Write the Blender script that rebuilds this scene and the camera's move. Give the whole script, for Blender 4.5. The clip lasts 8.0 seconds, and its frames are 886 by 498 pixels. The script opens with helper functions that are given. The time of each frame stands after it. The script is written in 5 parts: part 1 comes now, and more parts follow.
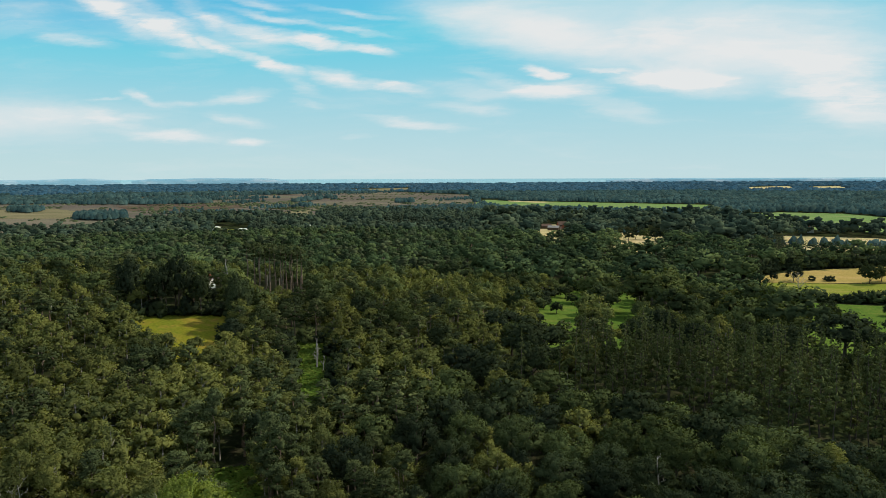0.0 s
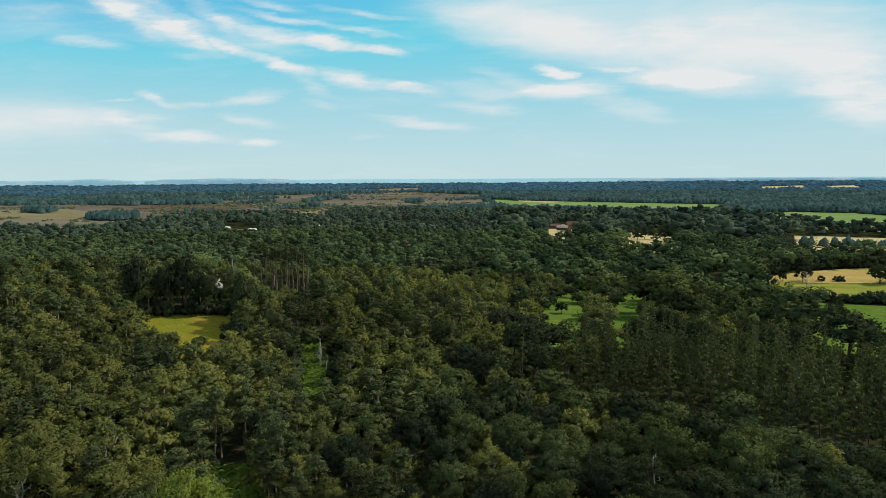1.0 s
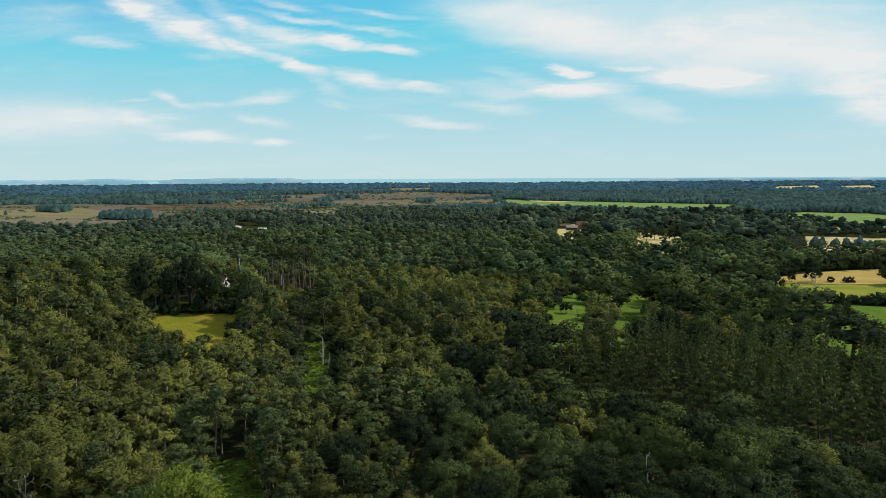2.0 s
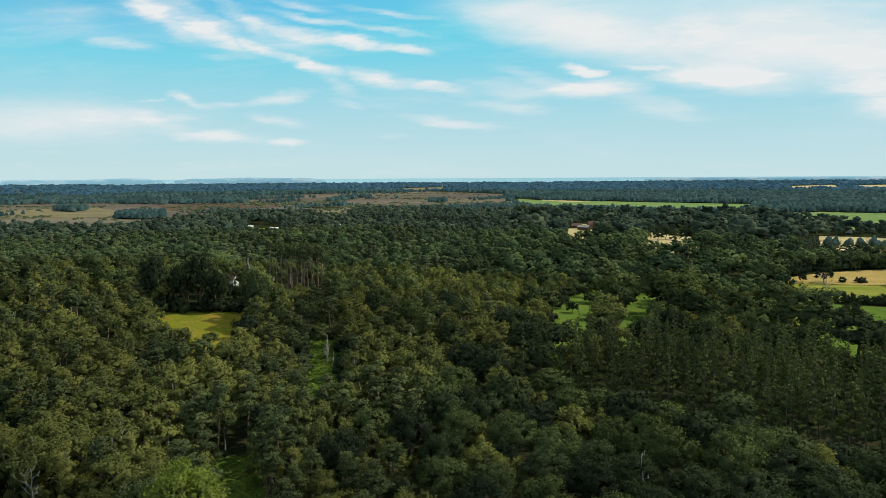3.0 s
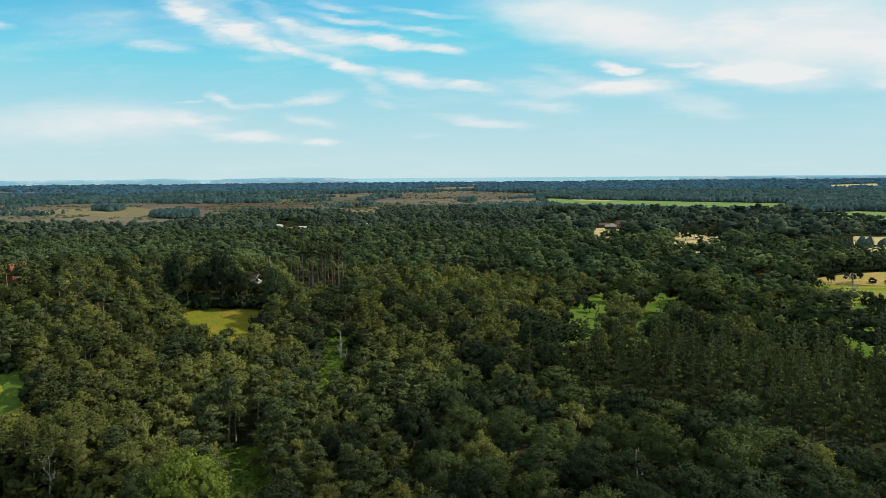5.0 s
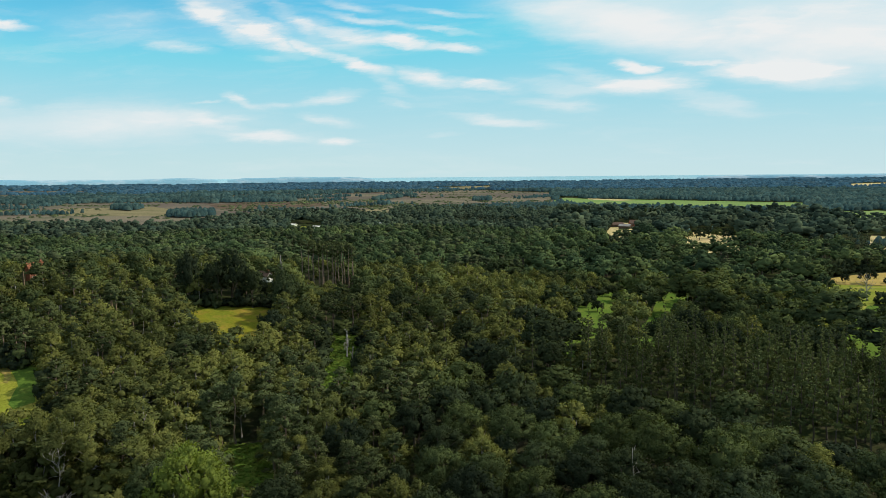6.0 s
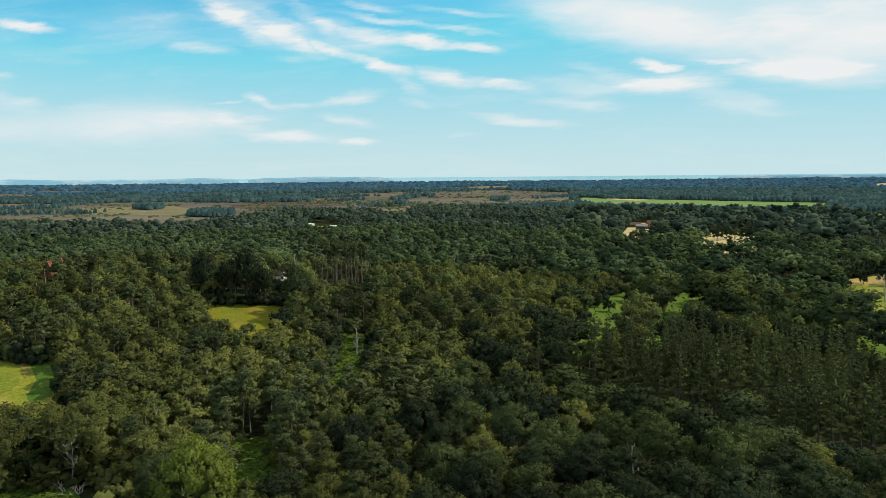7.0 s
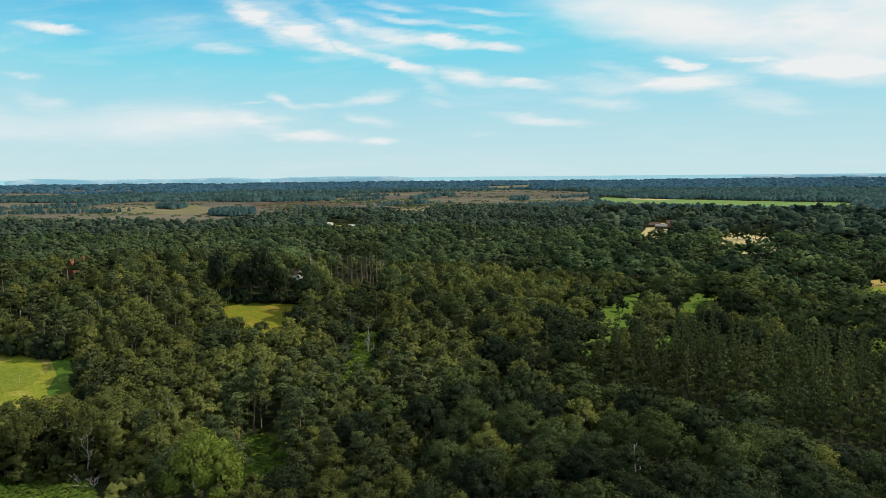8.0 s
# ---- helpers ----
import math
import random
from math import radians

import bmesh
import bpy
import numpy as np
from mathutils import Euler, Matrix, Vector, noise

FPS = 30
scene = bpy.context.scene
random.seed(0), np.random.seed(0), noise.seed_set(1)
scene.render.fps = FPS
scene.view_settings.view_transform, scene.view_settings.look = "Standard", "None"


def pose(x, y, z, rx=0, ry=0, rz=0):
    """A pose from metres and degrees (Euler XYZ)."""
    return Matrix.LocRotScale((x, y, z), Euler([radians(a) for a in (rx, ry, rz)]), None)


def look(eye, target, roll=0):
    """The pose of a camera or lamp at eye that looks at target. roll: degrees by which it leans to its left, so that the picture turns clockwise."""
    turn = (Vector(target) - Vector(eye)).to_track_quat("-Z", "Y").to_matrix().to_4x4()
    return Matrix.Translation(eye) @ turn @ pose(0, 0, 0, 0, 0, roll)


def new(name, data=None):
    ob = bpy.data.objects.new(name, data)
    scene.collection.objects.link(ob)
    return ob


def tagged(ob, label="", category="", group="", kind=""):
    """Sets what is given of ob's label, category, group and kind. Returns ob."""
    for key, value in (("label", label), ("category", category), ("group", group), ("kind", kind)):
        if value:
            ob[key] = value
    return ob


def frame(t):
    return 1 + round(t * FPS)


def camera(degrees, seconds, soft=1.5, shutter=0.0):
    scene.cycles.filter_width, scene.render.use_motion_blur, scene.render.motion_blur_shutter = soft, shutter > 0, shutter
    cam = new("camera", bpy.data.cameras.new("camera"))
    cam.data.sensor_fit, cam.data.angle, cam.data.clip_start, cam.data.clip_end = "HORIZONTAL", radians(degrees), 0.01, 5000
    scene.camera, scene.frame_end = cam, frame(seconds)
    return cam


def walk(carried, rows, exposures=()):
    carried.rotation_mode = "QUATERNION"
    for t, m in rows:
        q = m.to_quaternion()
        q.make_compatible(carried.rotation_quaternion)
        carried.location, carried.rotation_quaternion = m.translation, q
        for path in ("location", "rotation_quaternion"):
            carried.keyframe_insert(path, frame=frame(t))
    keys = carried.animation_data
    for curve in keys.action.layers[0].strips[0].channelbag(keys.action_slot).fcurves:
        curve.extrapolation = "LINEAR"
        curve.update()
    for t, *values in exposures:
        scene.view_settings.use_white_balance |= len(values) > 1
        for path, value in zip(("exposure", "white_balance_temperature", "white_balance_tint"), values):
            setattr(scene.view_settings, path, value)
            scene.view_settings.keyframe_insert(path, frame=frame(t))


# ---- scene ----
cam = camera(65.1, 8.0, soft=0.8)
PATH = [
    (0, (3.052, -0.178, 54.779), (2.877, 1.804, 54.578), -0.2),
    (0.5, (4.315, -0.551, 54.825), (4.125, 1.429, 54.623), -0.2),
    (1, (5.631, -0.955, 54.879), (5.424, 1.024, 54.678), -0.3),
    (1.5, (7.132, -1.374, 54.945), (6.908, 0.603, 54.744), -0.3),
    (3, (11.791, -2.879, 55.158), (11.51, -0.909, 54.955), -0.3),
    (3.5, (13.29, -3.311, 55.088), (12.987, -1.344, 54.885), -0.4),
    (4, (14.951, -3.755, 55.195), (14.625, -1.792, 54.992), -0.4),
    (4.5, (16.664, -4.286, 55.195), (16.314, -2.328, 54.992), -0.4),
    (6, (21.746, -6.001, 55.552), (21.328, -4.056, 55.346), -0.5),
    (6.5, (23.547, -6.611, 55.565), (23.103, -4.672, 55.359), -0.5),
    (7, (25.238, -7.167, 55.584), (24.766, -5.235, 55.378), -0.5),
    (7.5, (26.852, -7.668, 55.666), (26.351, -5.742, 55.459), -0.4),
    (8, (28.579, -8.202, 55.795), (28.049, -6.284, 55.588), -0.5),
]
walk(cam, [(t, look(eye, target, roll)) for t, eye, target, roll in PATH],
     [(0, -0.07), (1.5, -0.03), (4, 0.0), (8, 0.04)])

# ---- light ----
SUN_BEARING, SUN_HEIGHT = 60.0, 44.0     # degrees clockwise from +y, degrees above the horizon

world = bpy.data.worlds.new("summer_sky")
scene.world = world
world.use_nodes = True


class Nodes:
    """A short hand for node trees."""

    def __init__(self, tree):
        self.tree = tree
        self.n, self.l = tree.nodes, tree.links

    def put(self, socket, value):
        if isinstance(value, bpy.types.NodeSocket):
            self.l.new(value, socket)
        else:
            socket.default_value = value

    def math(self, op, a, b=0.0, c=0.0, clamp=False):
        n = self.n.new("ShaderNodeMath")
        n.operation, n.use_clamp = op, clamp
        for i, v in enumerate((a, b, c)):
            self.put(n.inputs[i], v)
        return n.outputs[0]

    def vec(self, op, a, b=(0, 0, 0)):
        n = self.n.new("ShaderNodeVectorMath")
        n.operation = op
        self.put(n.inputs[0], a)
        self.put(n.inputs[1], b)
        return n.outputs["Value"] if op == "LENGTH" else n.outputs["Vector"]

    def ramp(self, v, a, b, c=0.0, d=1.0, smooth=True):
        n = self.n.new("ShaderNodeMapRange")
        n.interpolation_type = "SMOOTHSTEP" if smooth else "LINEAR"
        for i, x in enumerate((v, a, b, c, d)):
            self.put(n.inputs[i], x)
        return n.outputs[0]

    def mix(self, f, a, b, kind="MIX"):
        n = self.n.new("ShaderNodeMix")
        n.data_type, n.blend_type = "RGBA", kind
        self.put(n.inputs[0], f)
        self.put(n.inputs[6], a if isinstance(a, bpy.types.NodeSocket) else (*a, 1))
        self.put(n.inputs[7], b if isinstance(b, bpy.types.NodeSocket) else (*b, 1))
        return n.outputs[2]

    def noise(self, vector, scale, detail=4.0, rough=0.55, distort=0.0):
        n = self.n.new("ShaderNodeTexNoise")
        self.put(n.inputs["Vector"], vector)
        n.inputs["Scale"].default_value = scale
        n.inputs["Detail"].default_value = detail
        n.inputs["Roughness"].default_value = rough
        n.inputs["Distortion"].default_value = distort
        return n.outputs["Fac"], n.outputs["Color"]

    def mapping(self, vector, loc=(0, 0, 0), rot=(0, 0, 0), scale=(1, 1, 1), kind="POINT"):
        n = self.n.new("ShaderNodeMapping")
        n.vector_type = kind
        self.put(n.inputs[0], vector)
        n.inputs[1].default_value, n.inputs[2].default_value, n.inputs[3].default_value = loc, rot, scale
        return n.outputs[0]


# cirrus: across, up (as slopes from straight ahead), half length, half width, tilt, density
CIRRUS = [
    (-0.575, 0.247, 0.074, 0.0116, -29, 0.6),
    (-0.489, 0.217, 0.085, 0.0124, -23, 0.75),
    (-0.410, 0.192, 0.068, 0.0074, -22, 0.85),
    (-0.336, 0.167, 0.060, 0.0065, -16, 0.9),
    (-0.550, 0.242, 0.104, 0.0248, -20, 0.4),
    (-0.489, 0.232, 0.086, 0.0099, -30, 0.55),
    (-0.437, 0.235, 0.050, 0.0106, -35, 0.5),
    (-0.234, 0.146, 0.060, 0.0088, -9, 0.92),
    (-0.160, 0.132, 0.057, 0.0064, -12, 0.95),
    (-0.344, 0.212, 0.068, 0.0073, -10, 0.85),
    (-0.267, 0.198, 0.058, 0.0064, -12, 0.95),
    (-0.192, 0.184, 0.046, 0.0047, -8, 0.85),
    (-0.387, 0.212, 0.090, 0.0162, -19, 0.45),
    (-0.319, 0.231, 0.108, 0.0040, -11, 0.5),
    (-0.200, 0.209, 0.045, 0.0032, -9, 0.3),
    (-0.217, 0.237, 0.071, 0.0039, -10, 0.4),
    (-0.347, 0.252, 0.044, 0.0048, -10, 0.4),
    (-0.633, 0.203, 0.064, 0.0068, -9, 0.5),
    (-0.698, 0.243, 0.099, 0.0212, -15, 0.22),
    (-0.477, 0.184, 0.049, 0.0041, -2, 0.3),
    (-0.786, 0.247, 0.110, 0.0214, -8, 0.2),
    (-0.295, 0.137, 0.040, 0.0081, -29, 0.35),
    (-0.282, 0.108, 0.022, 0.0049, -21, 0.25),
    (-0.523, 0.122, 0.034, 0.0068, -22, 0.85),
    (-0.466, 0.111, 0.045, 0.0042, -3, 0.4),
    (-0.386, 0.117, 0.047, 0.0074, 8, 0.75),
    (-0.585, 0.123, 0.035, 0.0026, 2, 0.4),
    (-0.386, 0.085, 0.046, 0.0058, -8, 0.55),
    (-0.536, 0.091, 0.042, 0.0043, 3, 0.4),
    (-0.810, 0.091, 0.269, 0.0230, -0, 0.8),
    (-0.678, 0.103, 0.089, 0.0113, -3, 0.45),
    (-0.582, 0.090, 0.048, 0.0094, -17, 0.5),
    (-0.505, 0.064, 0.076, 0.0068, -5, 0.75),
    (-0.380, 0.055, 0.029, 0.0042, -1, 0.75),
    (-0.134, 0.077, 0.073, 0.0056, -6, 0.55),
    (-0.214, 0.059, 0.024, 0.0033, -1, 0.3),
    (0.020, 0.206, 0.169, 0.0258, -14, 0.75),
    (0.245, 0.210, 0.310, 0.0401, -4, 0.98),
    (0.337, 0.160, 0.212, 0.0326, -2, 1),
    (0.243, 0.133, 0.096, 0.0148, -5, 1),
    (0.219, 0.138, 0.056, 0.0104, -22, 0.7),
    (0.460, 0.112, 0.095, 0.0287, -24, 0.95),
    (0.151, 0.148, 0.048, 0.0030, -7, 0.75),
    (0.051, 0.147, 0.027, 0.0069, -13, 1),
    (0.073, 0.125, 0.071, 0.0107, 1, 0.98),
    (-0.008, 0.134, 0.056, 0.0070, -16, 0.5),
    (-0.051, 0.124, 0.076, 0.0086, -7, 0.48),
    (-0.047, 0.101, 0.063, 0.0071, -4, 0.5),
    (0.158, 0.095, 0.055, 0.0106, -16, 0.42),
    (-0.969, 0.261, 0.081, 0.0056, -9, 0.8),
    (-1.046, 0.186, 0.057, 0.0048, -6, 0.45),
    (-1.002, 0.135, 0.064, 0.0116, -13, 0.5),
    (-1.226, 0.107, 0.235, 0.0285, -2, 0.7),
]


def build_sky():
    k = Nodes(world.node_tree)
    k.n.clear()
    sky = k.n.new("ShaderNodeTexSky")
    sky.sky_type, sky.sun_disc = "NISHITA", False
    sky.sun_elevation, sky.sun_rotation = radians(SUN_HEIGHT), radians(SUN_BEARING)
    sky.altitude, sky.air_density, sky.dust_density, sky.ozone_density = 100, 1.0, 0.4, 1.5
    way = k.n.new("ShaderNodeTexCoord").outputs["Generated"]
    sep = k.n.new("ShaderNodeSeparateXYZ")
    k.put(sep.inputs[0], way)
    x, y, z = sep.outputs
    ahead = k.math("MAXIMUM", y, 0.2)
    com = k.n.new("ShaderNodeCombineXYZ")
    k.put(com.inputs[0], k.math("DIVIDE", x, ahead))
    k.put(com.inputs[1], k.math("DIVIDE", z, ahead))
    plane = com.outputs[0]
    # ragged edges: the plane is pushed about by fine noise, longer across than up
    _, warp = k.noise(k.mapping(plane, scale=(5, 16, 1)), 1.0, 5, 0.6)
    shove = k.vec("MULTIPLY", k.vec("SUBTRACT", warp, (0.5, 0.5, 0.5)), (0.09, 0.024, 0))
    _, curl = k.noise(k.mapping(plane, rot=(0, 0, radians(10)), scale=(14, 60, 1)), 1.0, 5, 0.65)
    wisp = k.vec("MULTIPLY", k.vec("SUBTRACT", curl, (0.5, 0.5, 0.5)), (0.07, 0.016, 0))
    bent = k.vec("ADD", k.vec("ADD", plane, shove), wisp)
    fibre, _ = k.noise(k.mapping(bent, rot=(0, 0, radians(12)), scale=(4.5, 34, 1)), 1.0, 6, 0.62, 0.3)
    soft, _ = k.noise(k.mapping(bent, scale=(3, 9, 1)), 1.0, 5, 0.55, 0.5)
    total = veils = 0.0
    for u, v, a, b, tilt, dense in CIRRUS:
        local = k.mapping(bent, (u, v, 0), (0, 0, radians(tilt)), (a * 1.4, b * 1.9, 1), "TEXTURE")
        one = k.ramp(k.vec("LENGTH", local), 1.0, 0.05, 0.0, dense)
        if a > 0.15 and b > 0.015:
            veils = k.math("ADD", veils, k.math("MULTIPLY", one, 0.85))
        elif dense > 0.5:
            total = k.math("MAXIMUM", total, one)
        else:
            total = k.math("ADD", total, one)
    front = k.ramp(y, 0.3, 0.5)
    total = k.math("MULTIPLY", total, k.ramp(fibre, 0.32, 0.62, 0.5, 1.15))
    veils = k.math("MULTIPLY", veils, k.ramp(soft, 0.3, 0.65, 0.7, 1.15))
    total = k.math("MULTIPLY", k.math("ADD", total, veils), front)
    # added cloud cover, mostly out of view, thickened for brighter, whiter fill light
    wide, _ = k.noise(k.mapping(way, scale=(1.2, 3.0, 6.0)), 1.0, 6, 0.6, 0.4)
    fill_veil = k.math("MULTIPLY", k.ramp(wide, 0.32, 0.62, 0.0, 0.85), k.ramp(y, 0.75, 0.3))
    faint = k.ramp(fibre, 0.45, 0.8, 0.0, 0.22)
    total = k.math("ADD", k.math("ADD", total, fill_veil), faint, clamp=True)
    low = k.ramp(z, 0.21, -0.02, 0.0, 1.0)
    haze = k.math("MULTIPLY", low, 1.0)
    blue = k.mix(1.0, k.mix(1.0, sky.outputs[0], SKY_TINT, "MULTIPLY"), DEEPEST, "DARKEN")
    base = k.mix(haze, blue, HAZE)
    seen = k.mix(total, base, CLOUD)
    back = k.n.new("ShaderNodeBackground")
    k.put(back.inputs[0], seen)
    back.inputs[1].default_value = 0.1
    out = k.n.new("ShaderNodeOutputWorld")
    k.put(out.inputs[0], back.outputs[0])


SKY_TINT, DEEPEST, HAZE, CLOUD = (0.56, 1.57, 1.53), (2.1, 6.4, 8.0), (5.7, 7.5, 7.8), (8.2, 8.45, 8.5)
build_sky()

sun = new("sun", bpy.data.lights.new("sun", "SUN"))
sun.data.energy, sun.data.angle, sun.data.color = 3.85, radians(0.6), (1.0, 0.91, 0.74)
b, e = radians(SUN_BEARING), radians(SUN_HEIGHT)
TO_SUN = Vector((math.sin(b) * math.cos(e), math.cos(b) * math.cos(e), math.sin(e)))
sun.matrix_world = look(TO_SUN * 300, (0, 0, 0))


# ---- materials ----
def material(name):
    m = bpy.data.materials.new(name)
    m.use_nodes = True
    k = Nodes(m.node_tree)
    k.n.clear()
    out = k.n.new("ShaderNodeOutputMaterial")
    return m, k, out


def principled(k, colour, rough, spec=0.3, normal=None):
    p = k.n.new("ShaderNodeBsdfPrincipled")
    k.put(p.inputs["Base Color"], colour if isinstance(colour, bpy.types.NodeSocket) else (*colour, 1))
    k.put(p.inputs["Roughness"], rough)
    p.inputs["Specular IOR Level"].default_value = spec
    if normal is not None:
        k.put(p.inputs["Normal"], normal)
    return p


def bump(k, height_value, strength, distance):
    n = k.n.new("ShaderNodeBump")
    n.inputs["Strength"].default_value, n.inputs["Distance"].default_value = strength, distance
    k.put(n.inputs["Height"], height_value)
    return n.outputs[0]


def place(k):
    return k.n.new("ShaderNodeNewGeometry").outputs["Position"]


def leaf_material(name, dark, mid, light, through_light=0.25):
    """Foliage: each tree has its own tint, each spray of leaves its own shade."""
    m, k, out = material(name)
    info = k.n.new("ShaderNodeObjectInfo").outputs["Random"]
    att = k.n.new("ShaderNodeAttribute")
    att.attribute_name = "tint"
    tree = k.math("FRACT", k.math("ADD", info, att.outputs["Fac"]))
    geo = k.n.new("ShaderNodeNewGeometry")
    spray = geo.outputs["Random Per Island"]
    fine, _ = k.noise(geo.outputs["Position"], 5.0, 3, 0.75)
    col = k.mix(k.ramp(tree, 0.0, 0.6), dark, mid)
    col = k.mix(k.ramp(tree, 0.55, 1.0, 0.0, 0.8), col, light)
    gain = k.math("ADD", k.math("MULTIPLY", spray, 0.4), k.ramp(fine, 0.36, 0.64, 0.70, 1.18))
    stand, _ = k.noise(geo.outputs["Position"], 0.022, 3, 0.6)
    gain = k.math("MULTIPLY", gain, k.ramp(stand, 0.35, 0.65, 0.78, 1.26))
    col = k.mix(1.0, col, k_grey(k, gain), "MULTIPLY")
    p = principled(k, col, 0.9, 0.0)
    t = k.n.new("ShaderNodeBsdfTranslucent")
    k.put(t.inputs[0], k.mix(1.0, col, (1.2, 1.2, 0.4), "MULTIPLY"))
    mix = k.n.new("ShaderNodeMixShader")
    mix.inputs[0].default_value = through_light
    k.put(mix.inputs[1], p.outputs[0])
    k.put(mix.inputs[2], t.outputs[0])
    k.put(out.inputs[0], mix.outputs[0])
    return m


def k_grey(k, v):
    n = k.n.new("ShaderNodeCombineXYZ")
    for i in range(3):
        k.put(n.inputs[i], v)
    return n.outputs[0]


def patchy(name, colours, scales, stretch=(1, 1, 1), rough=0.9, relief=0.3, relief_scale=1.5, turn=0.0):
    """A ground or wall surface: three colours mixed by noise at two scales, with fine relief."""
    m, k, out = material(name)
    pos = k.mapping(place(k), rot=(0, 0, radians(turn)), scale=stretch)
    a, _ = k.noise(pos, scales[0], 5, 0.6, 0.4)
    c, _ = k.noise(pos, scales[1], 4, 0.65)
    col = k.mix(k.ramp(a, 0.38, 0.62), colours[0], colours[1])
    col = k.mix(k.ramp(c, 0.45, 0.7), col, colours[2])
    f, _ = k.noise(place(k), relief_scale, 4, 0.6)
    col = k.mix(1.0, col, k_grey(k, k.ramp(f, 0.25, 0.75, 0.82, 1.38)), "MULTIPLY")
    p = principled(k, col, rough, 0.0, bump(k, f, relief, 0.3))
    k.put(out.inputs[0], p.outputs[0])
    return m


def bark_material(name, dark, light, scale, stretch):
    m, k, out = material(name)
    pos = k.mapping(place(k), scale=stretch)
    a, _ = k.noise(pos, scale, 4, 0.6)
    col = k.mix(k.ramp(a, 0.35, 0.65), dark, light)
    p = principled(k, col, 0.85, 0.2, bump(k, a, 0.5, 0.05))
    k.put(out.inputs[0], p.outputs[0])
    return m


OAK = leaf_material("oak_leaves", (0.0215, 0.030, 0.018), (0.036, 0.048, 0.0235), (0.067, 0.085, 0.030), 0.18)
BIRCH = leaf_material("birch_leaves", (0.070, 0.081, 0.029), (0.100, 0.109, 0.034), (0.138, 0.142, 0.041), 0.25)
PINE = leaf_material("pine_needles", (0.048, 0.061, 0.027), (0.067, 0.082, 0.034), (0.092, 0.107, 0.044), 0.12)
FIR = leaf_material("plantation_needles", (0.050, 0.064, 0.026), (0.065, 0.080, 0.031), (0.088, 0.099, 0.036), 0.12)
LIME = leaf_material("bright_leaves", (0.118, 0.150, 0.032), (0.132, 0.164, 0.034), (0.150, 0.176, 0.037), 0.3)
FERN = leaf_material("bracken_fronds", (0.090, 0.160, 0.026), (0.120, 0.185, 0.032), (0.165, 0.200, 0.040), 0.35)
# the blue in these two far leaf colours is air haze, painted in
FAR_LEAF = leaf_material("hazed_far_canopy", (0.022, 0.047, 0.050), (0.031, 0.058, 0.057), (0.045, 0.072, 0.063), 0.0)
SKYLINE_LEAF = leaf_material("hazed_skyline_canopy", (0.024, 0.062, 0.092), (0.030, 0.069, 0.100), (0.046, 0.082, 0.100), 0.0)
BARK = bark_material("oak_bark", (0.05, 0.04, 0.03), (0.13, 0.11, 0.085), 3.0, (3, 3, 0.8))
BARK_BIRCH = bark_material("birch_bark", (0.16, 0.14, 0.12), (0.50, 0.47, 0.42), 2.0, (1, 1, 3.0))
BARK_PINE = bark_material("pine_bark", (0.12, 0.085, 0.06), (0.30, 0.22, 0.16), 2.0, (3, 3, 0.7))
DEAD = bark_material("bleached_wood", (0.24, 0.21, 0.18), (0.44, 0.41, 0.36), 2.0, (3, 3, 0.7))
FLOOR = patchy("woodland_floor", ((0.020, 0.024, 0.012), (0.030, 0.040, 0.014), (0.044, 0.040, 0.024)), (0.03, 0.2))
GLADE = patchy("dry_glade_grass", ((0.152, 0.150, 0.016), (0.118, 0.140, 0.016), (0.225, 0.160, 0.032)), (0.05, 0.16), relief=0.4)
LAWN = patchy("mown_grass", ((0.162, 0.186, 0.023), (0.192, 0.202, 0.027), (0.285, 0.242, 0.054)), (0.035, 0.11), (1, 1.6, 1), relief=0.3)
GREEN = patchy("close_mown_turf", ((0.136, 0.164, 0.022), (0.150, 0.174, 0.024), (0.172, 0.188, 0.030)), (0.05, 0.3), relief=0.1)
BARE = patchy("bare_sandy_soil", ((0.235, 0.170, 0.055), (0.20, 0.175, 0.045), (0.175, 0.180, 0.034)), (0.2, 0.7), relief=0.3)
LUSH = patchy("lush_grass", ((0.066, 0.118, 0.020), (0.082, 0.130, 0.022), (0.112, 0.142, 0.028)), (0.03, 0.12))
PASTURE = patchy("grazed_pasture", ((0.170, 0.190, 0.030), (0.140, 0.170, 0.026), (0.245, 0.215, 0.055)), (0.014, 0.06), (1, 3, 1), turn=-8)
STUBBLE = patchy("ripe_hay_field", ((0.33, 0.235, 0.072), (0.29, 0.225, 0.070), (0.38, 0.265, 0.10)), (0.012, 0.06), (1, 4, 1), turn=-5)
CROP = patchy("green_crop", ((0.125, 0.200, 0.062), (0.150, 0.215, 0.075), (0.190, 0.230, 0.090)), (0.006, 0.02), (1, 3, 1), relief=0.1)
STRAW = patchy("pale_straw_ground", ((0.42, 0.33, 0.16), (0.36, 0.31, 0.14), (0.50, 0.40, 0.24)), (0.01, 0.05))
HEATH = patchy("heather_moor", ((0.105, 0.086, 0.074), (0.155, 0.132, 0.095), (0.090, 0.091, 0.060)), (0.0045, 0.013), (0.6, 1, 1))
HEATH_DARK = patchy("dark_heather", ((0.070, 0.050, 0.042), (0.095, 0.068, 0.052), (0.13, 0.105, 0.062)), (0.008, 0.03), (1, 2.6, 1))
HEATH_STRAW = patchy("bleached_moor_grass", ((0.195, 0.165, 0.095), (0.160, 0.140, 0.078), (0.125, 0.115, 0.062)), (0.007, 0.02), (1, 2.6, 1))
